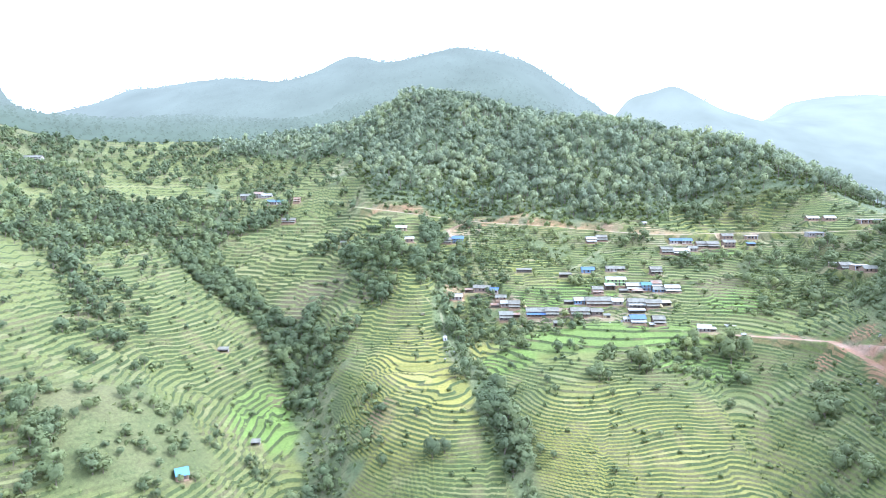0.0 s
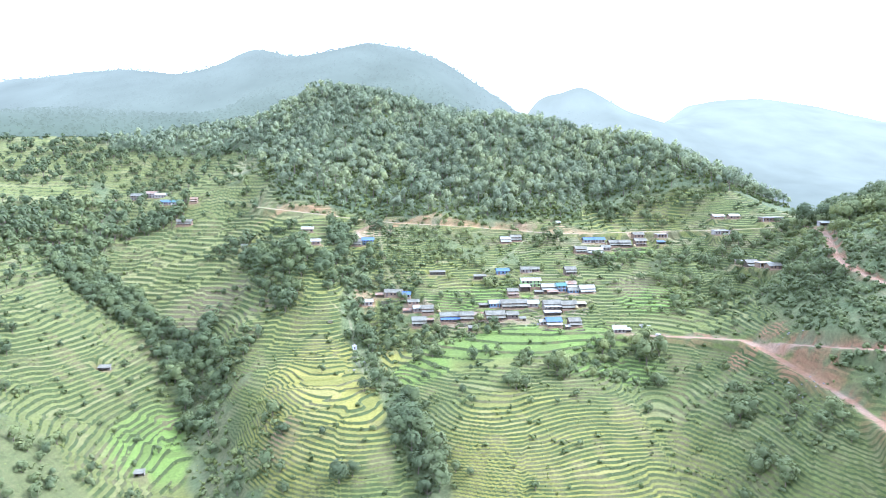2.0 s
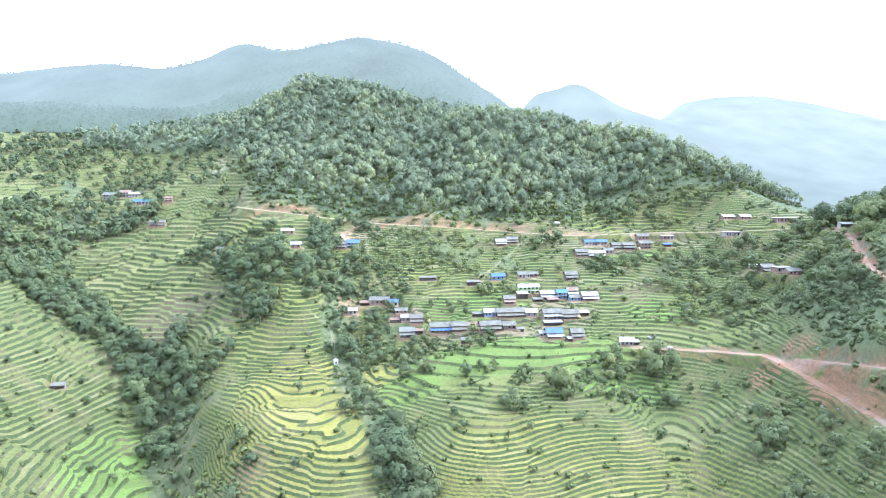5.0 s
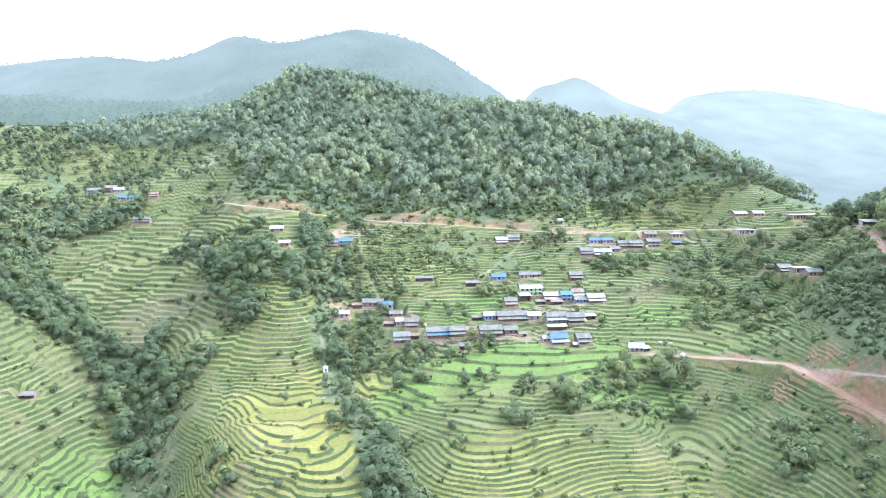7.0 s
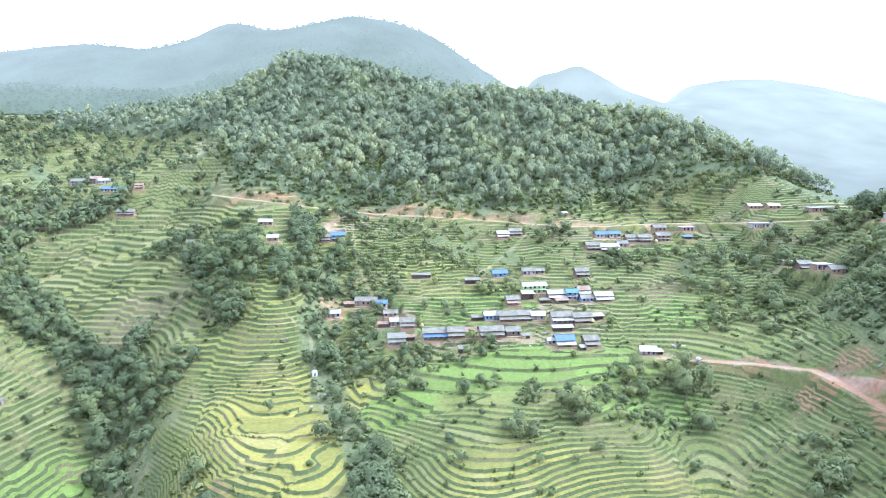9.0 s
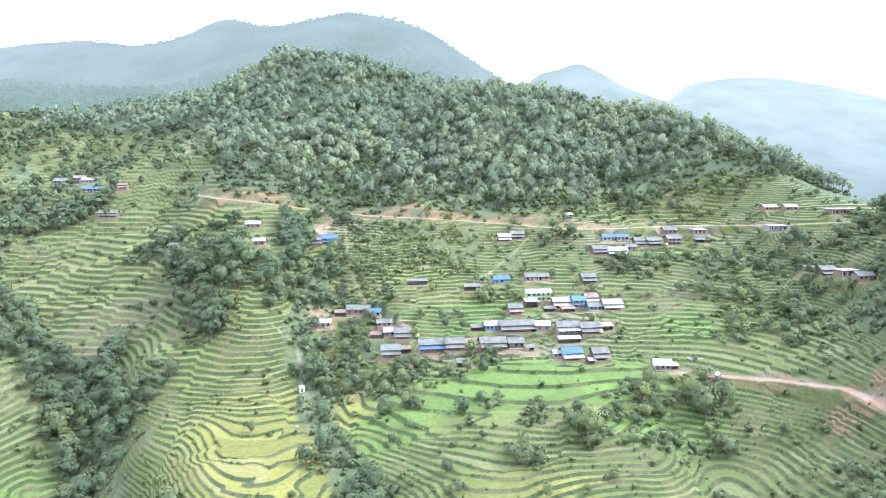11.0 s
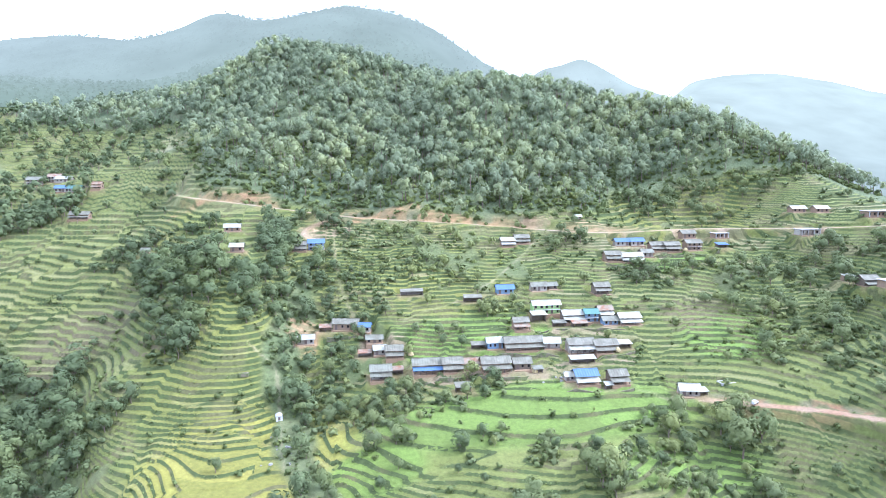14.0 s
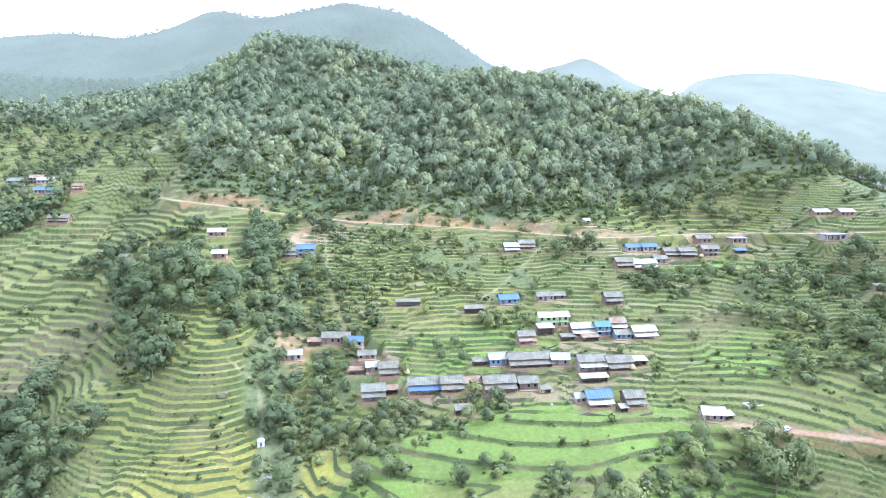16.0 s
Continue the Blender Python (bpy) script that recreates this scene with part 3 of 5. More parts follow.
def build_ground():
    xs = spread(-184, -4200, 1.0, 1.045)[::-1] + list(np.arange(-184, -110, 0.9)) + list(np.arange(-110, 20, 0.7)) + list(np.arange(20, 272, 0.85)) + spread(272, 4200, 1.0, 1.05)
    ys = spread(190, -900, 2.0, 1.07)[::-1] + list(np.arange(190, 345, 0.70)) + list(np.arange(345, 410, 0.64)) + list(np.arange(410, 440, 0.8)) + list(np.arange(440, 500, 1.0)) + list(np.arange(500, 620, 1.6)) + spread(620, 4700, 3.0, 1.035)
    gx, gy = np.meshgrid(np.array(xs), np.array(ys))
    # corners near a terrace edge slide onto it, so that the edges run clean
    h, m = land(gx, gy)
    ny, nx = np.gradient(m["level"])
    dx, dy = np.gradient(gx, axis=1), np.gradient(gy, axis=0)
    nx, ny = nx / dx, ny / dy
    within = m["level"] - np.floor(m["level"])
    rim = 1 - m["bank"]
    gap = np.stack([-within, rim - within, 1 - within])
    gap = np.take_along_axis(gap, np.abs(gap).argmin(0)[None], 0)[0]
    steepness = np.hypot(nx, ny) + 1e-6
    slide = gap / steepness
    slide = np.where((np.abs(slide) < 0.47 * np.minimum(dx, dy)) & (steepness < 1.5) & (dx < 1.1) & (dy < 1.1), slide, 0)
    gx, gy = gx + slide * nx / steepness, gy + slide * ny / steepness
    h, m = land(gx, gy)
    h = h - 14 * ease(np.hypot(gx, gy), 770, 860)
    rows, cols = gx.shape
    idx = np.arange(rows * cols).reshape(rows, cols)
    quads = np.stack([idx[:-1, :-1], idx[:-1, 1:], idx[1:, 1:], idx[1:, :-1]], -1).reshape(-1, 4)
    me = mesh_from("ground", np.stack([gx, gy, h], -1).reshape(-1, 3), quads, GROUND, True)
    # what grows or lies there
    g40, g15, g5 = grain(gx, gy, 40), grain(gx, gy, 15), grain(gx, gy, 5)
    pick = np.sin(np.floor(m["level"]) * 12.9898 + np.floor(grain(gx, gy, 30) * 5) * 78.233) * 43758.5453
    pick = pick - np.floor(pick)
    grass = lerp(np.full((*gx.shape, 3), (0.092, 0.112, 0.044)), (0.132, 0.130, 0.062), g15)
    ripe = np.zeros(gx.shape)
    for cx, cy, r, v in RIPE:
        ripe = np.maximum(ripe, v * ease(np.hypot(gx - cx, gy - cy), r * 1.25, r * 0.7))
    lush = np.zeros(gx.shape)
    for cx, cy, rx, ry in LUSH:
        lush = np.maximum(lush, ease(np.hypot((gx - cx) / rx, (gy - cy) / ry), 1.2, 0.75))
    fallow = np.zeros(gx.shape)
    for cx, cy, r in FALLOW:
        fallow = np.maximum(fallow, ease(np.hypot(gx - cx, (gy - cy) * 1.5) + (g15 - 0.5) * 12, r, r * 0.5))
    crop = lerp(np.full((*gx.shape, 3), (0.124, 0.142, 0.042)), (0.210, 0.200, 0.044), np.clip(ripe * (0.55 + 0.6 * pick), 0, 1))
    crop = lerp(crop, (0.126, 0.142, 0.050), 0.7 * ease(gx, -45, -75))
    # shade on the lower eastern fields, painted in as a darker crop colour
    crop = lerp(crop, (0.078, 0.104, 0.036), 0.3 * ease(gx + (g15 - 0.5) * 14, 104, 118) * ease(gy, 300, 275))
    crop = lerp(crop, (0.124, 0.188, 0.040), lush * (0.65 + 0.25 * pick))
    crop = lerp(crop, (0.165, 0.152, 0.085), np.clip(ease(pick, 0.76, 0.84) * (1 - lush) * (0.35 + 0.4 * ease(gy, 325, 345) * ease(gx, 10, 30)), 0, 1))
    crop = lerp(crop, (0.165, 0.155, 0.085), fallow * 0.12)
    crop = crop * (0.86 + 0.28 * pick)[..., None]
    tone = lerp(grass, crop, m["field"]) * (0.92, 0.88, 0.74)
    bank = lerp(np.full((*gx.shape, 3), (0.054, 0.069, 0.021)), (0.100, 0.094, 0.038), ease(g5 * 0.6 + g15 * 0.4, 0.45, 0.8))
    bank = lerp(bank, (0.145, 0.112, 0.064), fallow * 0.6)
    tone = lerp(tone, lerp(np.full((*gx.shape, 3), (0.082, 0.104, 0.040)), (0.118, 0.130, 0.054), g5), np.maximum(m["scrub"], m["rough"] * 0.6))
    tone = lerp(tone, lerp(np.full((*gx.shape, 3), (0.074, 0.096, 0.044)), (0.112, 0.128, 0.058), g15), m["wood"])
    barren = ease(along(gx, gy, BARREN)[0] + (g15 - 0.5) * 12, 10, 4)
    tone = lerp(tone, lerp(np.full((*gx.shape, 3), (0.128, 0.124, 0.054)), (0.086, 0.100, 0.038), ease(g5, 0.35, 0.7)), barren * 0.8)
    earth = lerp(np.full((*gx.shape, 3), (0.232, 0.168, 0.078)), (0.220, 0.120, 0.062), ease(gx - 0.2 * (gy - 300), 120, 150) * ease(gy, 360, 340))
    tone = lerp(tone, lerp(earth * 0.85, (0.12, 0.12, 0.06), ease(grain(gx, gy, 2.2) * 0.5 + g5 * 0.5, 0.42, 0.6) * 0.85), m["cut"] * ease(grain(gx, gy, 10), 0.15, 0.45))
    tone = lerp(tone, lerp(earth, (0.26, 0.20, 0.135), g5 * 0.8), m["road"])
    tone = lerp(tone, lerp(np.full((*gx.shape, 3), (0.25, 0.205, 0.125)), (0.15, 0.15, 0.07), g5), m["path"] * 0.55)
    tone = lerp(tone, lerp(np.full((*gx.shape, 3), (0.185, 0.128, 0.062)), (0.12, 0.112, 0.048), g5), m["yard"] * 0.75)
    for cx, cy, rx, ry, col in BARE:
        k = ease(np.hypot((gx - cx) / rx, (gy - cy) / ry) + (g5 - 0.5) * 0.6 + (grain(gx, gy, 2) - 0.5) * 0.7, 1.05, 0.75)
        tone = lerp(tone, col, k * (0.45 + 0.45 * ease(grain(gx, gy, 3.5), 0.3, 0.6)))
    covered = np.maximum.reduce([m["road"], m["path"], m["yard"], m["cut"] * 0.8])
    for name, colour in (("tone", tone), ("bank", bank)):
        a = me.attributes.new(name, "FLOAT_COLOR", "POINT")
        a.data.foreach_set("color", np.concatenate([colour, np.ones((*gx.shape, 1))], -1).astype(np.float32).ravel())
    for name, value in (("level", m["level"]), ("edge", 1 - 0.92 * m["bank"]), ("field", m["field"] * (1 - covered)), ("wild", (1 - m["field"]) * (1 - covered) * (1 - m["far"]))):
        me.attributes.new(name, "FLOAT", "POINT").data.foreach_set("value", value.astype(np.float32).ravel())
    return tagged(new("ground", me), "green terraced mountainside with fields, gullies and wooded slopes", "ground", kind="structure")


# ripening rice (x, y, radius, how far), lush paddies (x, y, half sizes), fallow terraces, bare earth
RIPE = [(-4, 300, 34, 1.0), (-12, 262, 30, 0.85), (66, 232, 34, 0.7), (100, 225, 30, 0.6), (-95, 440, 46, 0.45), (-140, 330, 40, 0.3), (20, 390, 30, 0.3), (-15, 345, 30, 0.35), (-80, 275, 40, 0.25), (60, 390, 30, 0.4), (-190, 640, 50, 0.2), (190, 440, 40, 0.4), (-86, 560, 26, 0.7), (-150, 560, 50, 0.35)]
LUSH = [(78, 306, 52, 16), (70, 350, 40, 14), (110, 280, 24, 10), (160, 392, 22, 8), (-78, 300, 22, 32), (30, 292, 14, 10), (156, 332, 20, 14)]
FALLOW = [(-78, 390, 26), (-45, 362, 12), (150, 350, 18), (120, 232, 8)]
BARE = [(158, 259, 6, 6, (0.225, 0.125, 0.062)), (172, 262, 5, 8, (0.21, 0.115, 0.06)), (163, 226, 5, 16, (0.21, 0.12, 0.06)), (8.5, 365, 6, 9, (0.27, 0.175, 0.088)), (-26, 260, 7, 9, (0.153, 0.106, 0.052)), (92, 326, 22, 4, (0.198, 0.156, 0.088)), (100, 346, 26, 3, (0.207, 0.156, 0.092)), (64, 331, 22, 4, (0.207, 0.156, 0.092)), (150, 402, 20, 6, (0.207, 0.175, 0.096)), (16, 428, 12, 6, (0.234, 0.175, 0.096)), (36, 353, 10, 4, (0.216, 0.166, 0.096)), (-90, 575, 12, 22, (0.216, 0.202, 0.096)), (-60, 500, 8, 26, (0.18, 0.184, 0.072)), (42, 434.5, 20, 3.2, (0.243, 0.152, 0.068)), (72, 428.5, 20, 2.8, (0.243, 0.156, 0.072)), (-34, 461, 24, 3, (0.234, 0.143, 0.068)), (134, 418, 14, 5, (0.252, 0.175, 0.088)), (12, 436, 10, 4, (0.27, 0.184, 0.096)), (112, 425, 10, 3, (0.252, 0.175, 0.096))]
build_ground()


def build_backdrop():
    """The mountains round the valley from 780 m out, their haze painted on as glow."""
    bearing, away = np.meshgrid(np.radians(np.linspace(-75, 88, 420)), np.array([780] + spread(780, 4600, 7.0, 1.022)))
    gx, gy = away * np.sin(bearing), away * np.cos(bearing)
    h, m = land(gx, gy)
    rows, cols = gx.shape
    idx = np.arange(rows * cols).reshape(rows, cols)
    quads = np.stack([idx[:-1, :-1], idx[:-1, 1:], idx[1:, 1:], idx[1:, :-1]], -1).reshape(-1, 4)
    me = mesh_from("backdrop", np.stack([gx, gy, h], -1).reshape(-1, 3), quads, HAZE_GLOW, True)
    me.attributes.new("far", "FLOAT", "POINT").data.foreach_set("value", haze_share(gx, gy).astype(np.float32).ravel())
    return tagged(new("backdrop", me), "pale hazy wooded mountain ranges beyond the valley", "mountain", kind="structure")


def haze_share(x, y):
    # share of painted haze glow, growing with distance from the origin
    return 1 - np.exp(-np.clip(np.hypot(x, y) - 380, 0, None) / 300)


build_backdrop()


# ---- trees and bushes ----
def merged(pieces):
    """Joins pieces of corners, triangles and, where they have them, soft normals."""
    verts, faces, soft, base = [], [], [], 0
    for v, f, *n in pieces:
        verts.append(v)
        faces.append(f + base)
        soft += n
        base += len(v)
    out = (np.concatenate(verts), np.concatenate(faces))
    return (*out, np.concatenate(soft)) if soft else out


GOLD = (1 + 5 ** 0.5) / 2
ICO_V = np.array([(0, a, b * GOLD) for a in (-1, 1) for b in (-1, 1)] + [(a, b * GOLD, 0) for a in (-1, 1) for b in (-1, 1)] + [(a * GOLD, 0, b) for b in (-1, 1) for a in (-1, 1)], float)
ICO_V /= np.linalg.norm(ICO_V[0])
ICO_F = np.array([(i, j, k) for i in range(12) for j in range(i) for k in range(j) if max(np.linalg.norm(ICO_V[i] - ICO_V[j]), np.linalg.norm(ICO_V[j] - ICO_V[k]), np.linalg.norm(ICO_V[i] - ICO_V[k])) < 1.1])


def unit(v):
    return v / np.linalg.norm(v, axis=-1, keepdims=True)


def crown(rs, centre, radii, lumps, leaves, leaf, taper=0.0):
    """A crown of foliage: sprays of leaves lying on uneven boughs, round a small dark heart."""
    centre, radii = np.array(centre, float), np.array(radii, float)
    way = unit(rs.randn(lumps, 3) * (1, 1, 0.9) + (0, 0, 0.2))
    bough, girth = way * radii * 0.58, radii.min() * (0.36 + 0.24 * rs.rand(lumps))
    which = rs.randint(lumps, size=leaves)
    out = unit(rs.randn(leaves, 3) * 0.9 + way[which] * 0.9 + (0, 0, 0.3))
    mid = bough[which] + out * girth[which][:, None] * (0.7 + 0.45 * rs.rand(leaves, 1)) * (1, 1, 0.85)
    facing = unit(out + unit(mid / radii) * 0.6 + (0, 0, 0.35) + rs.randn(leaves, 3) * 0.38)
    side = unit(np.cross(facing, rs.randn(leaves, 3)))
    up = np.cross(facing, side)
    turn = np.arange(3) * 2.0944 + rs.randn(leaves, 3) * 0.35
    reach = leaf * (0.6 + 0.8 * rs.rand(leaves, 3))
    tips = mid[:, None] + side[:, None] * (np.cos(turn) * reach)[..., None] + up[:, None] * (np.sin(turn) * reach)[..., None]
    soft = unit(facing[:, None] * 0.8 + unit(tips / radii) * 0.6 + (0, 0, 0.2) + rs.randn(leaves, 3, 3) * 0.1)
    heart = ICO_V @ np.linalg.qr(rs.randn(3, 3))[0] * (0.8 + 0.4 * rs.rand(12, 1))
    v, tri, soft = merged([(tips.reshape(-1, 3), np.arange(leaves * 3).reshape(-1, 3), soft.reshape(-1, 3)), (heart * radii * 0.45, ICO_F, heart)])
    v = v * np.stack([1 - taper * np.clip(v[:, 2] / radii[2], -1, 1)] * 2 + [np.ones(len(v))], 1)
    face = np.cross(v[tri[:, 1]] - v[tri[:, 0]], v[tri[:, 2]] - v[tri[:, 0]])
    tri = np.where(((face * soft[tri].mean(1)).sum(1) < 0)[:, None], tri[:, ::-1], tri)
    return v + centre, tri, soft


def limb(a, b, ra, rb, sides=5):
    a, b = np.array(a, float), np.array(b, float)
    w = (b - a) / np.linalg.norm(b - a)
    u = np.cross(w, (0.3, 1, 0.2))
    u /= np.linalg.norm(u)
    v = np.cross(w, u)
    ang = np.arange(sides) * 2 * math.pi / sides
    ring = np.cos(ang)[:, None] * u + np.sin(ang)[:, None] * v
    i = np.arange(sides)
    j = (i + 1) % sides
    return np.concatenate([a + ring * ra, b + ring * rb]), np.concatenate([np.stack([i, j, i + sides], 1), np.stack([j, j + sides, i + sides], 1)])


def broad_tree(rs, tall=8.0, wide=3.0, lumps=12, leaves=420, leaf=0.42, low=0.16):
    """Trunk with limbs, and a rounded uneven crown, each as corners and triangles."""
    lean = rs.randn(2) * 0.04 * tall
    fork = np.array([lean[0] * 0.4, lean[1] * 0.4, tall * low * 1.3])
    wood = [limb((0, 0, -0.6), fork, 0.028 * tall, 0.019 * tall, 6)]
    half = tall * (1 - low) / 2
    heart = np.array([lean[0] * 0.7, lean[1] * 0.7, tall * low + half])
    for k in range(4):
        turn = k * 1.7 + rs.rand()
        wood.append(limb(fork * 0.95, heart + np.array([math.cos(turn) * wide * 0.6, math.sin(turn) * wide * 0.6, half * (rs.rand() - 0.4)]), 0.013 * tall, 0.004 * tall, 3))
    return merged(wood), crown(rs, heart, (wide, wide * (0.85 + 0.3 * rs.rand()), half), lumps, leaves, leaf, 0.12 * rs.rand())


def pine_tree(rs, tall=12.0, wide=2.8, lumps=10, leaves=200, leaf=0.55, low=0.3, taper=0.3):
    """A straight trunk and a rounded, tapering crown of needle bunches."""
    lean = rs.randn(2) * 0.02 * tall
    wood = [limb((0, 0, -0.8), (lean[0], lean[1], tall * 0.9), 0.016 * tall, 0.005 * tall, 5)]
    half = tall * (1 - low) / 2
    return merged(wood), crown(rs, (lean[0] * 0.7, lean[1] * 0.7, tall * low + half), (wide, wide, half), lumps, leaves, leaf, taper)


def bush(rs, size=1.2):
    return crown(rs, (0, 0, size * 0.45), (size * (0.8 + 0.4 * rs.rand()), size * (0.8 + 0.4 * rs.rand()), size * (0.6 + 0.3 * rs.rand())), 5, 44, size * 0.36)


def strewn(name, protos, places, mat, label, category, seed):
    """Many growths joined into one thing that nobody could count. places: x, y, z, scale."""
    rs = np.random.RandomState(seed)
    places = np.asarray(places, float)
    which = rs.randint(len(protos), size=len(places))
    verts, faces, soft, tint, base = [], [], [], [], 0
    for k, (pv, pf, *pn) in enumerate(protos):
        p = places[which == k]
        if not len(p):
            continue
        a = rs.rand(len(p)) * 2 * math.pi
        c, s = np.cos(a)[:, None], np.sin(a)[:, None]
        stretch = 0.85 + 0.35 * rs.rand(len(p))

        def turned(q):
            return np.stack([q[:, 0] * c - q[:, 1] * s, q[:, 0] * s + q[:, 1] * c, np.broadcast_to(q[:, 2], (len(p), len(q)))], -1)

        v = turned(pv) * p[:, 3, None, None]
        v[:, :, 2] *= stretch[:, None]
        verts.append((v + p[:, None, :3]).reshape(-1, 3))
        for q in pn:
            soft.append(turned(q).reshape(-1, 3))
        shade = (0.84 + 0.3 * rs.rand(len(p))) * (0.82 + 0.36 * grain(p[:, 0], p[:, 1], 36))
        tint.append(np.repeat(shade, len(pv)))
        faces.append((pf[None] + (np.arange(len(p)) * len(pv))[:, None, None]).reshape(-1, 3) + base)
        base += len(p) * len(pv)
    me = mesh_from(name, np.concatenate(verts), np.concatenate(faces), mat, bool(soft), np.concatenate(soft) if soft else None)
    me.attributes.new("tint", "FLOAT", "POINT").data.foreach_set("value", np.concatenate(tint).astype(np.float32))
    return tagged(new(name, me), label, category, kind="stuff")


def scatter(rs, x0, x1, y0, y1, spacing, keep):
    """Uneven places in a stretch of land, kept with the chance that keep(x, y, masks) gives."""
    nx, ny = int((x1 - x0) / spacing), int((y1 - y0) / spacing)
    gx, gy = np.meshgrid(np.arange(nx), np.arange(ny))
    x = x0 + (gx.ravel() + rs.rand(nx * ny)) * spacing
    y = y0 + (gy.ravel() + rs.rand(nx * ny)) * spacing
    h, m = land(x, y)
    ok = rs.rand(nx * ny) < keep(x, y, m)
    return np.stack([x, y, h], 1)[ok]


rs = np.random.RandomState(11)
PINES = [pine_tree(rs, 10.5 + 3 * rs.rand(), 2.7 + 0.9 * rs.rand(), taper=t) for t in (0.1, 0.2, 0.3, 0.35, 0.45, 0.2)]
FAR_PINES = [pine_tree(rs, 10.5 + 3 * rs.rand(), 3.2 + 0.9 * rs.rand(), 6, 80, 0.95, 0.2, t) for t in (0.1, 0.25, 0.4)]
BROADS = [broad_tree(rs, 6.6 + 2 * rs.rand(), 2.9 + 0.9 * rs.rand()) for _ in range(5)]
FAR_BROADS = [broad_tree(rs, 6.6 + 2 * rs.rand(), 3.0 + 0.9 * rs.rand(), 7, 90, 0.85) for _ in range(4)]
BUSHES = [bush(rs) for _ in range(5)]


def with_scale(p, low, high, seed):
    r = np.random.RandomState(seed)
    return np.concatenate([p, (low + (high - low) * r.rand(len(p), 1) ** 1.3)], 1)


def open_ground(m):
    return (1 - m["road"]) * (1 - np.clip(m["cut"], 0, 1) * 0.5) * (1 - m["path"])


def thinned(x, y):
    """Share of pines that stand: thin in the scrubby clearings at the foot of the hill, dense above."""
    inner = y - forest_edge(x)
    foot = ease(inner, 75, 15) * ease(x, 75, 40) * ease(x, -75, -40)
    return (0.62 + 0.38 * ease(grain(x, y, 34), 0.2, 0.45)) * (1 - 0.55 * foot) * (1 - 0.5 * ease(inner, 22, 6))


forest = scatter(rs, -66, 300, 425, 690, 5.1, lambda x, y, m: m["wood"] * open_ground(m) * thinned(x, y) * ease(y, 690, 660))
forest = with_scale(forest, 0.65, 1.25, 3)
back_wood = with_scale(scatter(rs, -420, -66, 495, 790, 6.4, lambda x, y, m: 0.9 * m["wood"] * open_ground(m) * ease(np.hypot(x, y), 775, 760)), 0.7, 1.2, 7)
strewn("valley_wood_trunks", [p[0] for p in FAR_PINES], back_wood, BARK, "thin trunks of the wood at the head of the valley", "tree trunks", 15)
strewn("valley_wood_crowns", [p[1] for p in FAR_PINES], back_wood, PINE, "dense hazy green wood at the head of the valley", "forest", 15)
strewn("pine_forest_trunks", [p[0] for p in PINES], forest, BARK, "slender grey-brown pine trunks on the steep hill", "tree trunks", 5)
strewn("pine_forest_crowns", [p[1] for p in PINES], forest, PINE, "hazy green pine crowns covering the steep hill", "forest", 5)
undergrowth = with_scale(scatter(rs, -75, 300, 425, 660, 3.1, lambda x, y, m: np.maximum(m["wood"], 0.8 * ease(y - forest_edge(x), -12, -4)) * open_ground(m) * (1 - m["yard"]) * (0.22 + 0.62 * ease(y - forest_edge(x), 95, 40))), 0.8, 2.2, 4)
strewn("forest_undergrowth", BUSHES, undergrowth, BUSH, "low green scrub between the pine trees", "undergrowth", 6)


def sprays(rs, radii, count, leaf):
    """Loose leaf sprays alone, for tufts and for trees seen from afar."""
    v, tri, soft = crown(rs, (0, 0, 0.25 * radii[2]), radii, 3, count, leaf)
    return v[:count * 3], tri[:count], soft[:count * 3]


FAR_CLUMPS = [sprays(rs, (1.6, 1.6, 1.5), 12, 0.95) for _ in range(4)]
far_places = with_scale(scatter(rs, -800, 560, 640, 1420, 9.0, lambda x, y, m: ease(np.hypot(x, y), 765, 790) * (0.35 + 0.5 * ease(np.hypot(x, y), 1450, 1100)) * ease(grain(x, y, 60), 0.15, 0.4)), 1.1, 2.3, 8)
# these trees take the same painted haze glow as the mountains
far_woods = strewn("far_woods", FAR_CLUMPS, far_places, HAZE_GLOW, "hazy woods on the mountain behind the valley", "woods", 9)
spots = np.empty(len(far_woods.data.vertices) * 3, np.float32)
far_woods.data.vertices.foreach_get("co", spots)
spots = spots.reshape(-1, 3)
far_woods.data.attributes.new("far", "FLOAT", "POINT").data.foreach_set("value", haze_share(spots[:, 0], spots[:, 1]).astype(np.float32))

# groves: x, y, half sizes, share of places taken, size of the trees
GROVES_WEST = [(-84, 360, 13, 18, 0.85, 1.2), (-66, 325, 12, 24, 0.8, 1.05), (-52, 340, 8, 14, 0.3, 0.8), (-200, 400, 40, 40, 0.12, 0.8), (-245, 440, 52, 90, 0.75, 1.0), (-167, 318, 20, 30, 0.35, 0.9), (-36, 262, 12, 18, 0.45, 0.8), (-48, 235, 10, 16, 0.7, 0.9), (-111, 534, 80, 50, 0.12, 0.8), (-62, 437, 30, 13, 0.32, 0.9), (-200, 520, 40, 60, 0.6, 1.0), (-290, 640, 80, 60, 0.3, 1.0), (-190, 700, 120, 60, 0.6, 1.0), (-150, 620, 80, 50, 0.4, 0.9), (-370, 590, 60, 60, 0.3, 0.9), (-330, 520, 50, 60, 0.5, 1.0), (-420, 660, 80, 90, 0.5, 1.0)]
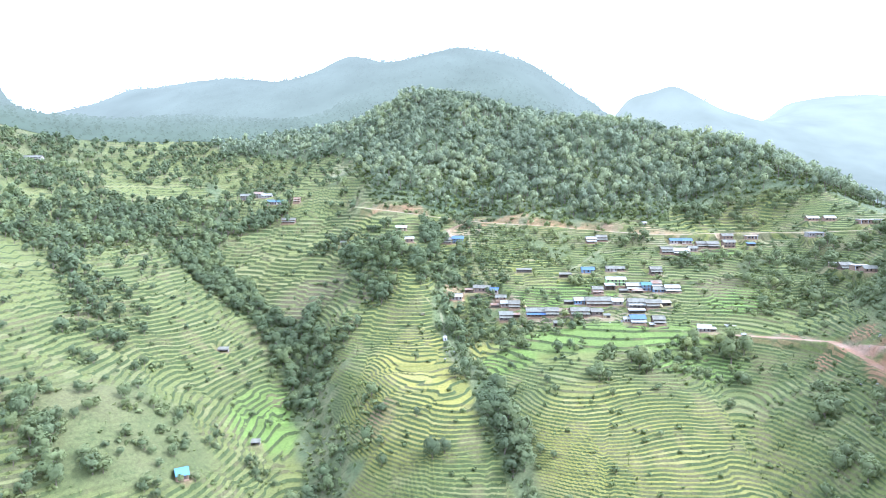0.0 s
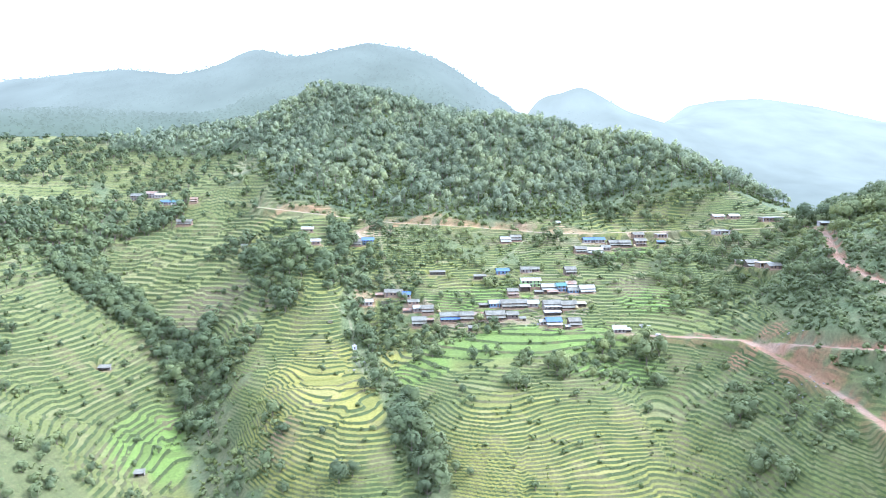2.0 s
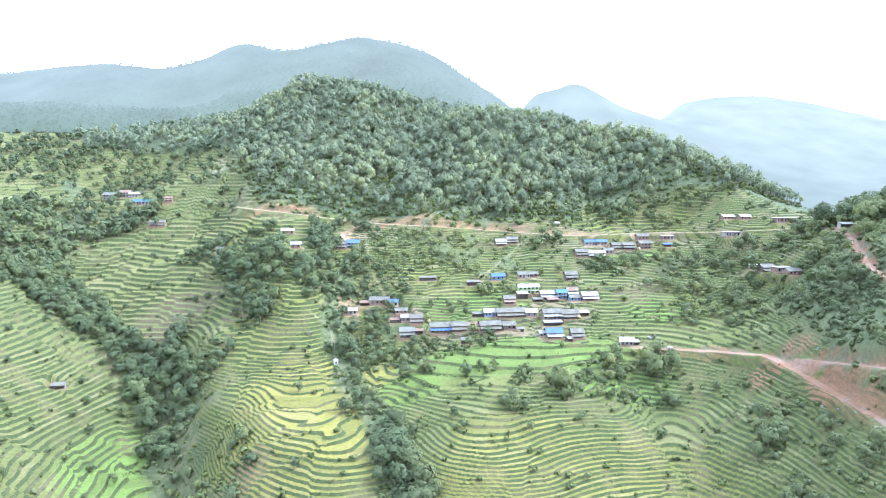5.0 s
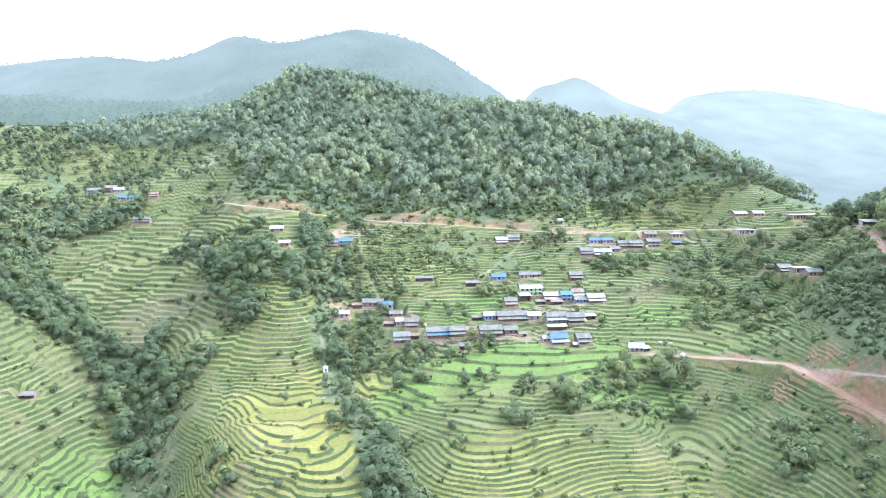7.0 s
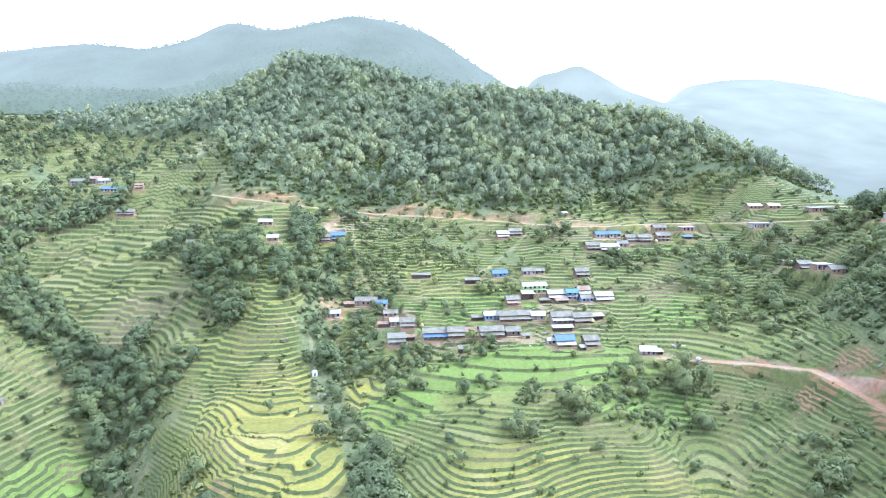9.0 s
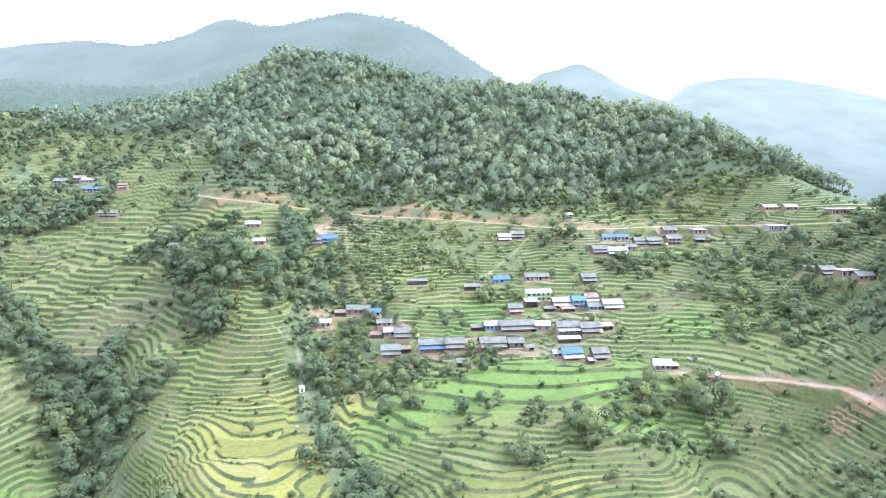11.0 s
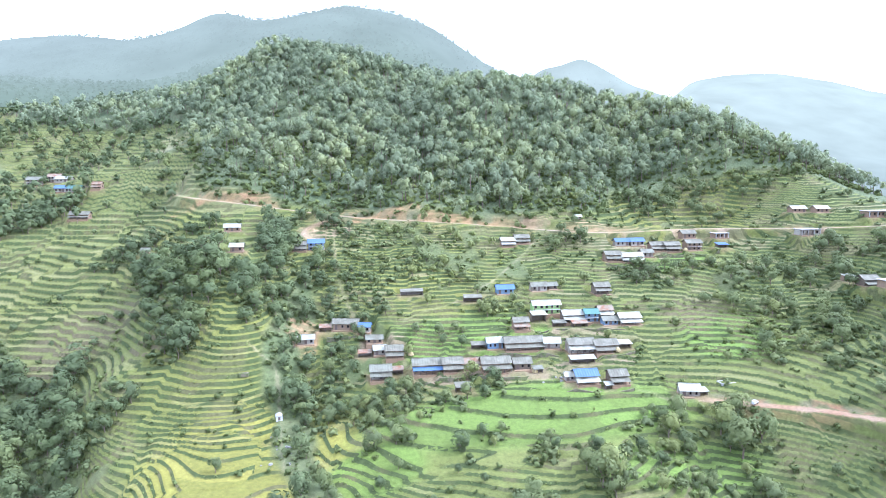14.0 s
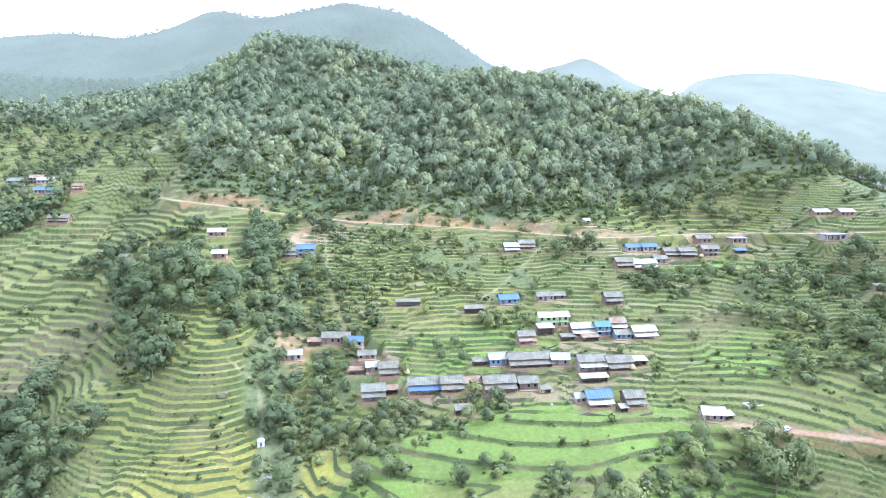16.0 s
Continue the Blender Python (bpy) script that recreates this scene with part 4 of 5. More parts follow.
GROVES_MID = [(-30, 372, 9, 20, 0.9, 1.15), (-10, 372, 8, 16, 0.85, 1.1), (8, 346, 9, 20, 0.85, 1.0), (12, 385, 7, 22, 0.7, 0.9), (-8, 416, 11, 15, 0.75, 1.0), (4, 440, 18, 8, 0.45, 0.9), (28, 377, 16, 17, 0.5, 0.6), (20, 345, 12, 12, 0.45, 0.6), (56, 300, 30, 10, 0.16, 0.55), (64, 352, 12, 8, 0.25, 0.55), (22, 252, 7, 20, 0.8, 1.05), (27, 230, 8, 10, 0.8, 1.1), (34, 325, 15, 7, 0.6, 0.8), (40, 316, 26, 8, 0.4, 0.6), (16, 330, 10, 12, 0.6, 0.7), (22, 368, 9, 30, 0.4, 0.6), (90, 347, 14, 5, 0.3, 0.5), (50, 412, 26, 6, 0.4, 0.6), (66, 325, 7, 5, 0.7, 0.9), (82, 368, 13, 7, 0.5, 0.8)]
GROVES_EAST = [(196, 352, 42, 30, 0.36, 0.92), (178, 326, 26, 18, 0.32, 0.85), (132, 289, 8, 9, 0.95, 1.25), (119, 406, 12, 9, 0.65, 0.9), (156, 381, 26, 9, 0.5, 0.7), (179, 444, 18, 9, 0.4, 0.8), (112, 293, 11, 8, 0.5, 0.8), (98, 281, 17, 9, 0.45, 0.7), (140, 200, 18, 16, 0.3, 0.9), (148, 232, 10, 16, 0.4, 0.8), (232, 318, 20, 20, 0.5, 0.9), (205, 275, 22, 34, 0.3, 0.8), (-124, 238, 36, 30, 0.2, 0.7), (280, 330, 34, 40, 0.9, 1.3), (178, 305, 10, 8, 0.4, 0.7), (236, 352, 14, 12, 0.4, 0.8), (200, 432, 40, 10, 0.18, 0.8), (208, 446, 50, 24, 0.22, 0.9)]
# single clumps of trees and bushes among the fields
CLUMPS_MID = [(9, 311, 4.5, 1.0), (28, 297, 3.5, 0.8), (38, 300, 3, 0.7), (54, 290, 4, 0.8), (65, 296, 5, 0.6), (73, 286, 6, 0.7), (87, 273, 4.5, 1.1), (67, 268, 6, 0.8), (47, 260, 3.2, 0.7), (27, 268, 7, 1.1), (13, 285, 7, 0.8), (31, 323, 9, 0.7), (67, 318, 5, 0.7), (98, 286, 5, 0.55), (104, 276, 8, 0.55), (115, 272, 8, 0.55), (111, 298, 5, 0.6)]
CLUMPS_WEST = [(-158, 226, 12, 1.1), (-134, 206, 9, 1.0), (-104, 244, 5, 0.8), (-121, 250, 6, 0.8), (-100, 214, 6, 0.8), (-171, 290, 6, 1.4), (-143, 221, 10, 1.1), (-114, 231, 4, 0.9), (-140, 284, 5, 0.9), (-119, 217, 5, 1.0), (-152, 272, 5, 0.7), (-111, 259, 6, 0.7), (-95, 266, 5, 0.7), (-113, 309, 3, 0.6), (-74, 252, 5, 0.7), (-157, 242, 6, 0.7), (-89, 253, 4, 0.6), (-135, 294, 3, 0.7)]
CLUMPS_EAST = [(128, 273, 5, 0.8), (140, 226, 7, 0.9), (134, 203, 7, 0.9), (116, 250, 4, 0.6)]
GROVES = GROVES_WEST + GROVES_MID + GROVES_EAST + [(x, y, r, r * 0.9, 0.85, s) for x, y, r, s in CLUMPS_MID + CLUMPS_WEST + CLUMPS_EAST]
# belts of trees along gullies and hedges: course, half width, share, size
BELTS = [
    ([(-130, 514, 0), (-156, 488, 0), (-170, 458, 0), (-155, 424, 0), (-126, 396, 0)], 13, 0.9, 1.1),
    ([(-208, 469, 0), (-178, 433, 0), (-152, 404, 0), (-132, 396, 0), (-112, 383, 0), (-95, 370, 0), (-81, 350, 0), (-68, 325, 0)], 9, 0.9, 1.1),
    ([(-254, 423, 0), (-211, 362, 0), (-188, 331, 0), (-170, 306, 0), (-155, 298, 0)], 8, 0.7, 0.9),
    ([(-58, 413, 0), (-39, 373, 0), (-35, 358, 0)], 8, 0.85, 1.0), ([(-8, 438, 0), (-4, 396, 0), (2, 362, 0), (6, 330, 0)], 6, 0.85, 1.0),
]


# bare spots that no tree hides: the cliff scar, the spring tank
CLEARED = [(8.5, 362, 8), (3, 324, 5), (-2, 344, 4)]


def grove_share(x, y, m):
    share = 0.03 + 0.035 * ease(x, -50, -70) + 0.13 * ease(x, 10, 18) * ease(x, 135, 95) * ease(y, 318, 345) + 0.14 * ease(x, 12, 20) * ease(x, 95, 65) * ease(y, 372, 388)
    for cx, cy, rx, ry, full, _ in GROVES:
        share = np.maximum(share, full * ease(np.hypot((x - cx) / rx, (y - cy) / ry) + (grain(x, y, 9) - 0.5) * 0.5, 1.12, 0.72))
    for line, half, full, _ in BELTS:
        share = np.maximum(share, full * ease(along(x, y, line)[0] + (grain(x, y, 9) - 0.5) * 5, half + 2, half - 3))
    share = np.maximum(share, m["gully"] * 0.35)
    for cx, cy, r in CLEARED:
        share = share * ease(np.hypot(x - cx, y - cy), r * 0.8, r * 1.3)
    return share * (1 - m["wood"]) * open_ground(m) * (1 - m["yard"])


def grove_size(x, y):
    size = np.full(np.shape(x), 0.55)
    for cx, cy, rx, ry, _, s in GROVES:
        size = np.where(np.hypot((x - cx) / rx, (y - cy) / ry) < 1.15, s, size)
    for line, half, _, s in BELTS:
        size = np.where(along(x, y, line)[0] < half, s, size)
    return size


trees = scatter(rs, -540, 320, 185, 770, 4.7, lambda x, y, m: grove_share(x, y, m) * ease(np.hypot(x, y), 775, 760))
sizes = grove_size(trees[:, 0], trees[:, 1]) * (0.6 + 0.6 * rs.rand(len(trees)))
trees = np.concatenate([trees, sizes[:, None]], 1)
village = (np.abs(trees[:, 0] - 75) < 62) & (trees[:, 1] > 272) & (trees[:, 1] < 352)
picked = np.where(village)[0][:290]
loose = np.ones(len(trees), bool)
loose[picked] = False
east = trees[:, 0] > 26
distant = (trees[:, 0] < -165) | (trees[:, 1] > 450)
strewn("grove_trunks", [b[0] for b in BROADS], trees[loose & ~east & ~distant], BARK, "grey-brown trunks of the trees on banks and in gullies", "tree trunks", 21)
strewn("upper_valley_trunks", [b[0] for b in FAR_BROADS], trees[distant], BARK, "thin trunks of the trees in the upper valley", "tree trunks", 23)
strewn("upper_valley_crowns", [b[1] for b in FAR_BROADS], trees[distant], LEAF_DARK, "hazy green broadleaf trees on the upper valley slopes", "trees", 23)
strewn("orchard_trunks", [b[0] for b in BROADS], trees[loose & east & ~distant], BARK, "thin grey-brown trunks of the orchard trees", "tree trunks", 22)
strewn("grove_crowns", [b[1] for b in BROADS], trees[loose & ~east & ~distant], LEAF_DARK, "dense dark green broadleaf trees in gullies and on banks", "trees", 21)
strewn("orchard_crowns", [b[1] for b in BROADS], trees[loose & east & ~distant], LEAF, "light green orchard trees scattered over the village slope", "trees", 22)

# village trees, one by one
MODELS = []
for k, (wood_mesh, leaf_mesh) in enumerate([broad_tree(rs, 6.6 + 2 * rs.rand(), 2.9 + 0.9 * rs.rand(), 15, 800, 0.32) for _ in range(6)]):
    data = mesh_from("crown", *leaf_mesh[:2], LEAF if k % 2 else LEAF_DARK, True, leaf_mesh[2])
    data.attributes.new("tint", "FLOAT", "POINT").data.foreach_set("value", np.full(len(data.vertices), 0.8 + 0.09 * k, np.float32))
    MODELS.append((mesh_from("trunk", *wood_mesh, BARK), data))


def village_tree(k, x, y, z, size, turn, label, group=""):
    tree = new("tree")
    for name, data in zip(("trunk", "crown"), MODELS[k]):
        p = new(name, data)
        p.parent = tree
    tree.matrix_world = pose(x, y, z, 0, 0, turn) @ Matrix.Scale(size, 4)
    return tagged(tree, label, "tree", group)


for i in picked:
    x, y, z, s = trees[i]
    k = int(rs.randint(len(MODELS)))
    words = "small green broadleaf tree on a field bank" if s < 0.55 else "leafy green broadleaf tree among the village terraces" if s < 0.85 else "tall dark green broadleaf tree beside the paddies"
    village_tree(k, x, y, z, s, rs.rand() * 360, words, "village trees")
for x, y, size, words in ((-3, 232, 1.25, "large round-crowned tree alone on a grassy terrace"), (1.5, 233, 0.85, "rounded tree beside a larger one on a grassy terrace"), (249, 348, 1.9, "tall spreading tree on the ridge saddle"), (256, 343, 1.5, "tall tree beside the road on the ridge"), (-22, 236, 0.7, "slim tree on the steep grassy bank"), (45, 268, 0.6, "bright green round tree on a terrace edge")):
    village_tree(0, x, y, height(x, y), size, x * 7, words)

# bushes and tufts along the banks
def bush_share(x, y, m):
    cluster = ease(grain(x, y, 11), 0.42, 0.68)
    orchard = 0.5 * ease(x, 10, 18) * ease(x, 175, 150) * ease(y, 318, 326)
    share = (0.04 + orchard + 0.4 * m["riser"]) * cluster + 0.22 * m["riser"] + 0.6 * m["scrub"] + 0.6 * (grove_share(x, y, m) > 0.3) + 0.4 * m["rough"]
    return open_ground(m) * (1 - m["wood"]) * (1 - m["yard"]) * np.clip(share, 0, 0.85)


bushes = with_scale(scatter(rs, -260, 260, 190, 470, 3.2, bush_share), 0.3, 1.35, 31)
strewn("bushes", BUSHES, bushes, BUSH, "low green bushes along terrace banks and gullies", "bushes", 32)
shrubs = with_scale(scatter(rs, -260, 290, 190, 470, 3.6, lambda x, y, m: np.maximum(0.34 * m['scrub'] * ease(x, 150, 170) * open_ground(m), np.maximum(0.5 * (grove_share(x, y, m) > 0.28), 0.13 * ease(x, 130, 150) * ease(y, 300, 315) * (1 - m['wood']) * open_ground(m) * (1 - m['yard'])))), 0.9, 1.9, 35)
strewn("shrubs", BUSHES, shrubs, LEAF, "rounded light green shrubs between the trees", "shrubs", 36)


TUFTS = [sprays(rs, (0.6, 0.6, 0.45), 12, 0.3) for _ in range(4)]
tufts = with_scale(scatter(rs, -200, 235, 190, 430, 1.25, lambda x, y, m: m["riser"] * open_ground(m) * (1 - m["yard"]) * 0.55), 0.4, 1.1, 33)
strewn("grass_tufts", TUFTS, tufts, BUSH, "rough grass tufts growing on the terrace banks", "grass", 34)
hillside = with_scale(scatter(rs, 160, 310, 195, 345, 3.0, lambda x, y, m: 0.6 * m["scrub"] * open_ground(m) * (1 - m["yard"]) * ease(x, 162, 172)), 0.9, 2.1, 37)
strewn("hillside_scrub", BUSHES, hillside, LEAF, "dense green scrub covering the slope above the red road", "scrub", 38)


# ---- buildings ----
def part(name, bm, mat, parent, label=""):
    me = bpy.data.meshes.new(name)
    bm.to_mesh(me)
    bm.free()
    me.materials.append(mat)
    ob = new(name, me)
    ob.parent = parent
    return tagged(ob, label)


def box(bm, x0, x1, y0, y1, z0, z1):
    v = [bm.verts.new((x, y, z)) for z in (z0, z1) for y in (y0, y1) for x in (x0, x1)]
    for f in ((0, 2, 3, 1), (4, 5, 7, 6), (0, 1, 5, 4), (2, 6, 7, 3), (0, 4, 6, 2), (1, 3, 7, 5)):
        bm.faces.new([v[i] for i in f])
    return bm


def boxed(*sizes):
    return box(bmesh.new(), *sizes)


def sheet_roof(x0, x1, y0, z0, y1, z1, rnd, wave=0.42, thick=0.05):
    """A slope of ribbed tin, slightly uneven, from (y0, z0) at the eaves to (y1, z1)."""
    bm = bmesh.new()
    n = max(4, round((x1 - x0) / wave))
    rows = []
    for i in range(n + 1):
        x, lift = x0 + (x1 - x0) * i / n, 0.035 * (i % 2) + rnd.uniform(0, 0.025)
        slip = rnd.uniform(-0.05, 0.05) * (1 if y1 > y0 else -1)
        rows.append([bm.verts.new(c) for c in ((x, y0 + slip, z0 + lift), (x, y1, z1 + lift), (x, y1, z1 + lift - thick), (x, y0 + slip, z0 + lift - thick))])
    for a, b in zip(rows, rows[1:]):
        for k in range(4):
            bm.faces.new((a[k], a[(k + 1) % 4], b[(k + 1) % 4], b[k]))
    bm.faces.new(rows[0])
    bm.faces.new(rows[-1][::-1])
    bmesh.ops.recalc_face_normals(bm, faces=bm.faces)
    return bm


def gable_walls(w, d, eaves, rise):
    """Four walls with their gable tops, as one shell with thickness."""
    bm = bmesh.new()
    t = 0.35
    box(bm, -w / 2, w / 2, 0, t, -0.8, eaves)
    box(bm, -w / 2, w / 2, d - t, d, -0.8, eaves)
    for s in (-1, 1):
        a, b = (s * w / 2, s * (w / 2 - t))
        v = [[bm.verts.new((x, y, z)) for y, z in ((t, -0.8), (d - t, -0.8), (d - t, eaves), (d / 2, eaves + rise * 0.97), (t, eaves))] for x in (a, b)]
        bm.faces.new(v[0])
        bm.faces.new(v[1][::-1])
        for k in range(5):
            bm.faces.new((v[0][k], v[0][(k + 1) % 5], v[1][(k + 1) % 5], v[1][k]))
    bmesh.ops.recalc_face_normals(bm, faces=bm.faces)
    return bm


def opening(thing, name, x, z, w, h, y=-0.04, side=False):
    """A framed window or door on the front wall: frame proud of the wall, with a dark pane or leaf in it."""
    bm = bmesh.new()
    f = 0.10
    for a in ((-w / 2, -w / 2 + f, 0, h), (w / 2 - f, w / 2, 0, h), (-w / 2 + f, w / 2 - f, h - f, h), (-w / 2 + f, w / 2 - f, 0, f)):
        box(bm, a[0], a[1], -0.05, 0.06, a[2], a[3])
    ob = part(name, bm, TIMBER, thing)
    part("pane" if name == "window" else "leaf", boxed(-w / 2 + f, w / 2 - f, 0.0, 0.035, f, h - f), DARK if name == "window" else TIMBER, ob)
    ob.matrix_world = thing.matrix_world @ (pose(x, y, z, 0, 0, 90) if side else pose(x, y, z))
    return ob


ROOF_WORDS = {"tin_grey": "grey tin roof", "slate": "weathered dark tin roof", "tin_white": "bright tin roof", "blue": "blue tin roof", "pale_blue": "pale blue tin roof", "teal": "teal tin roof", "rust": "rusty tin roof", "grey_blue": "grey and blue tin roof", "grey_white": "grey roof over a white lean-to", "blue_white": "blue roof over a white lean-to", "rust_white": "rusty roof over a white lean-to", "flat": "flat cement roof"}
WALL_WORDS = {"mud": "ochre mud-plastered", "stone": "rough stone", "lime": "pale lime-washed", "timber": "dark timber", "blue": "blue-painted", "green": "green-painted"}
PAIRS = {"grey_blue": ("tin_grey", "blue"), "grey_white": ("slate", "tin_white"), "blue_white": ("blue", "tin_white"), "rust_white": ("rust", "tin_white")}


def building(x, y, z, w, d, eaves, roof, wall, kind, turn=0.0):
    rnd = random.Random(round(x * 13 + y * 7))
    thing = new("shed" if kind == "shed" else "house")
    thing.matrix_world = pose(x, y, z, 0, 0, turn)
    main, lean = PAIRS.get(roof, (roof, roof))
    if roof == "slate" and rnd.random() < 0.4:
        lean = rnd.choice(("tin_grey", "rust", "tin_grey"))
    rise, over = max(0.75, d * 0.29), 0.55
    if kind in ("two", "tall"):
        eaves = max(2.75, eaves * 0.86)
    if kind == "shed":
        part("back_wall", boxed(-w / 2, w / 2, d - 0.25, d, -0.8, eaves + rise * 0.7), WALL[wall], thing)
        for s in (-1, 1):
            part("side_wall", boxed(s * w / 2 - 0.12, s * w / 2 + 0.12, d * 0.35, d - 0.25, -0.8, eaves + 0.3), WALL[wall], thing)
        part("roof_panel", sheet_roof(-w / 2 - 0.3, w / 2 + 0.3, -0.4, eaves, d + 0.2, eaves + rise * 0.8, rnd), TIN[main], thing)
        for i in range(max(2, round(w / 2.4)) + 1):
            px = -w / 2 + 0.12 + (w - 0.24) * i / max(2, round(w / 2.4))
            part("post", boxed(px - 0.07, px + 0.07, 0.02, 0.16, -0.8, eaves + 0.02), TIMBER, thing)
        part("beam", boxed(-w / 2, w / 2, 0.0, 0.18, eaves - 0.20, eaves - 0.04), TIMBER, thing)
    else:
        part("plinth", boxed(-w / 2 - 0.3, w / 2 + 0.3, -2.0 if kind == "two" else -1.3, d + 0.2, -1.4, 0.22), PLINTH, thing)
        if roof == "flat":
            part("wall", boxed(-w / 2, w / 2, 0, d, 0.22, eaves), WALL[wall], thing)
            part("roof_slab", boxed(-w / 2 - 0.4, w / 2 + 0.4, -0.9, d + 0.3, eaves, eaves + 0.2), CEMENT, thing)
            for i in range(4):
                px = -w / 2 + 0.2 + (w - 0.4) * i / 3
                part("pillar", boxed(px - 0.12, px + 0.12, -0.75, -0.5, 0.22, eaves), CEMENT, thing)
        else:
            part("wall", gable_walls(w, d, eaves, rise), WALL[wall], thing)
            part("roof_panel", sheet_roof(-w / 2 - over, w / 2 + over, -over, eaves - over * rise / (d / 2), d / 2, eaves + rise, rnd), TIN[main], thing)
            part("roof_panel", sheet_roof(-w / 2 - over, w / 2 + over, d + over, eaves - over * rise / (d / 2), d / 2, eaves + rise, rnd), TIN[main], thing)
            part("ridge_cap", boxed(-w / 2 - over, w / 2 + over, d / 2 - 0.14, d / 2 + 0.14, eaves + rise - 0.02, eaves + rise + 0.07), TIN[main], thing)
        floors = [0.3] if kind == "one" else [0.3, eaves * 0.54]
        if kind == "two":
            top = eaves - 0.85
            part("lean_to_roof", sheet_roof(-w / 2 - 0.35, w / 2 + 0.35, -2.1, top - 0.75, 0.0, top, rnd), TIN[lean], thing)
            n = max(2, round(w / 2.2))
            for i in range(n + 1):
                px = -w / 2 + 0.1 + (w - 0.2) * i / n
                part("post", boxed(px - 0.07, px + 0.07, -1.75, -1.61, 0.2, top - 0.64), TIMBER, thing)
            floors = [0.3, top + 0.08]
        if kind == "tall":
            part("balcony", boxed(-w / 2, w / 2, -0.9, 0.0, eaves * 0.5 - 0.12, eaves * 0.5), CEMENT, thing)
            for i in range(4):
                px = -w / 2 + 0.1 + (w - 0.2) * i / 3
                part("post", boxed(px - 0.06, px + 0.06, -0.86, -0.74, 0.2, eaves - 0.1), TIMBER, thing)
            part("railing", boxed(-w / 2, w / 2, -0.88, -0.82, eaves * 0.5 + 0.75, eaves * 0.5 + 0.83), TIMBER, thing)
        n = max(2, round(w / 2.1))
        door = rnd.randrange(n)
        for level, base in enumerate(floors):
            room = (eaves - base) if level == len(floors) - 1 else (floors[1] - base - 0.25)
            for i in range(n):
                px = -w / 2 + w * (i + 0.5) / n + rnd.uniform(-0.15, 0.15)
                if level == 0 and i == door:
                    opening(thing, "door", px, base, 0.95, min(1.85, room - 0.1))
                elif room > 0.5:
                    wh = min(1.05, room * 0.62)
                    opening(thing, "window", px, base + (room - wh) * 0.5, rnd.choice((0.7, 0.85, 0.95)), wh)
        if d > 3 and eaves > 2.2:
            opening(thing, "window", w / 2 + 0.04, 1.0, 0.8, 0.9, d * 0.5, True)
    words = {"one": "single-storey", "two": "two-storey", "tall": "two-storey", "shed": "open-fronted"}[kind]
    return tagged(thing, f"{WALL_WORDS[wall]} {words} {'shed' if kind == 'shed' else 'house'} with a {ROOF_WORDS[roof]}", "shed" if kind == "shed" else "house", "village buildings")


for site in SITES:
    building(*site, TURNED.get(site, 0.0))


# ---- small things ----
def rock_mesh(rs, size):
    bm = bmesh.new()
    bmesh.ops.create_icosphere(bm, subdivisions=2, radius=size)
    for v in bm.verts:
        v.co *= 0.75 + 0.5 * noise.noise(v.co * (1.4 / size) + Vector((size * 9, 1, 2)))
        v.co.z *= 0.7
    return bm


def small_car(x, y, z, turn):
    car = new("car")
    car.matrix_world = pose(x, y, z, 0, 0, turn) @ Matrix.Scale(0.68, 4)
    bm = boxed(-0.8, 0.8, -2.0, 2.0, 0.35, 0.95)
    bmesh.ops.bevel(bm, geom=bm.edges[:], offset=0.10, segments=2, affect="EDGES")
    part("body", bm, WHITE, car)
    bm = boxed(-0.72, 0.72, -1.8, 0.9, 0.95, 1.6)
    for v in bm.verts:
        if v.co.z > 1.5:
            v.co.x *= 0.86
            v.co.y = v.co.y * 0.86 - 0.05
    bmesh.ops.bevel(bm, geom=bm.edges[:], offset=0.06, segments=2, affect="EDGES")
    part("cabin", bm, WHITE, car)
    for s in (-1, 1):
        part("side_window", boxed(s * 0.70 - 0.03, s * 0.70 + 0.03, -1.5, 0.6, 1.05, 1.42), DARK, car)
        for wy in (-1.25, 1.25):
            bm = bmesh.new()
            bmesh.ops.create_cone(bm, cap_ends=True, segments=16, radius1=0.33, radius2=0.33, depth=0.22, matrix=pose(s * 0.74, wy, 0.33, 0, 90, 0))
            part("wheel", bm, RUBBER, car)
    part("windscreen", boxed(-0.6, 0.6, 0.70, 0.80, 1.02, 1.42), DARK, car)
    return tagged(car, "small white car parked on the red dirt road", "car")


small_car(139.4, 294.9, 30.95, -58)

tank = new("water_tank")
tank.matrix_world = pose(2.0, 328.6, height(2.0, 328.6) - 0.2, 0, 0, 12)
bm = boxed(-1.0, 1.0, -0.8, 0.8, -0.5, 1.7)
bmesh.ops.bevel(bm, geom=bm.edges[:], offset=0.08, segments=2, affect="EDGES")
part("body", bm, WHITE, tank)
bm = bmesh.new()
bmesh.ops.create_cone(bm, cap_ends=True, segments=4, radius1=1.5, radius2=0.15, depth=0.7, matrix=pose(0, 0, 2.04, 0, 0, 45))
part("cap", bm, CEMENT, tank)
part("door", boxed(-0.35, 0.35, -0.84, -0.78, 0.1, 1.2), TIMBER, tank)
tagged(tank, "small whitewashed spring tank beside the stony path", "tank")


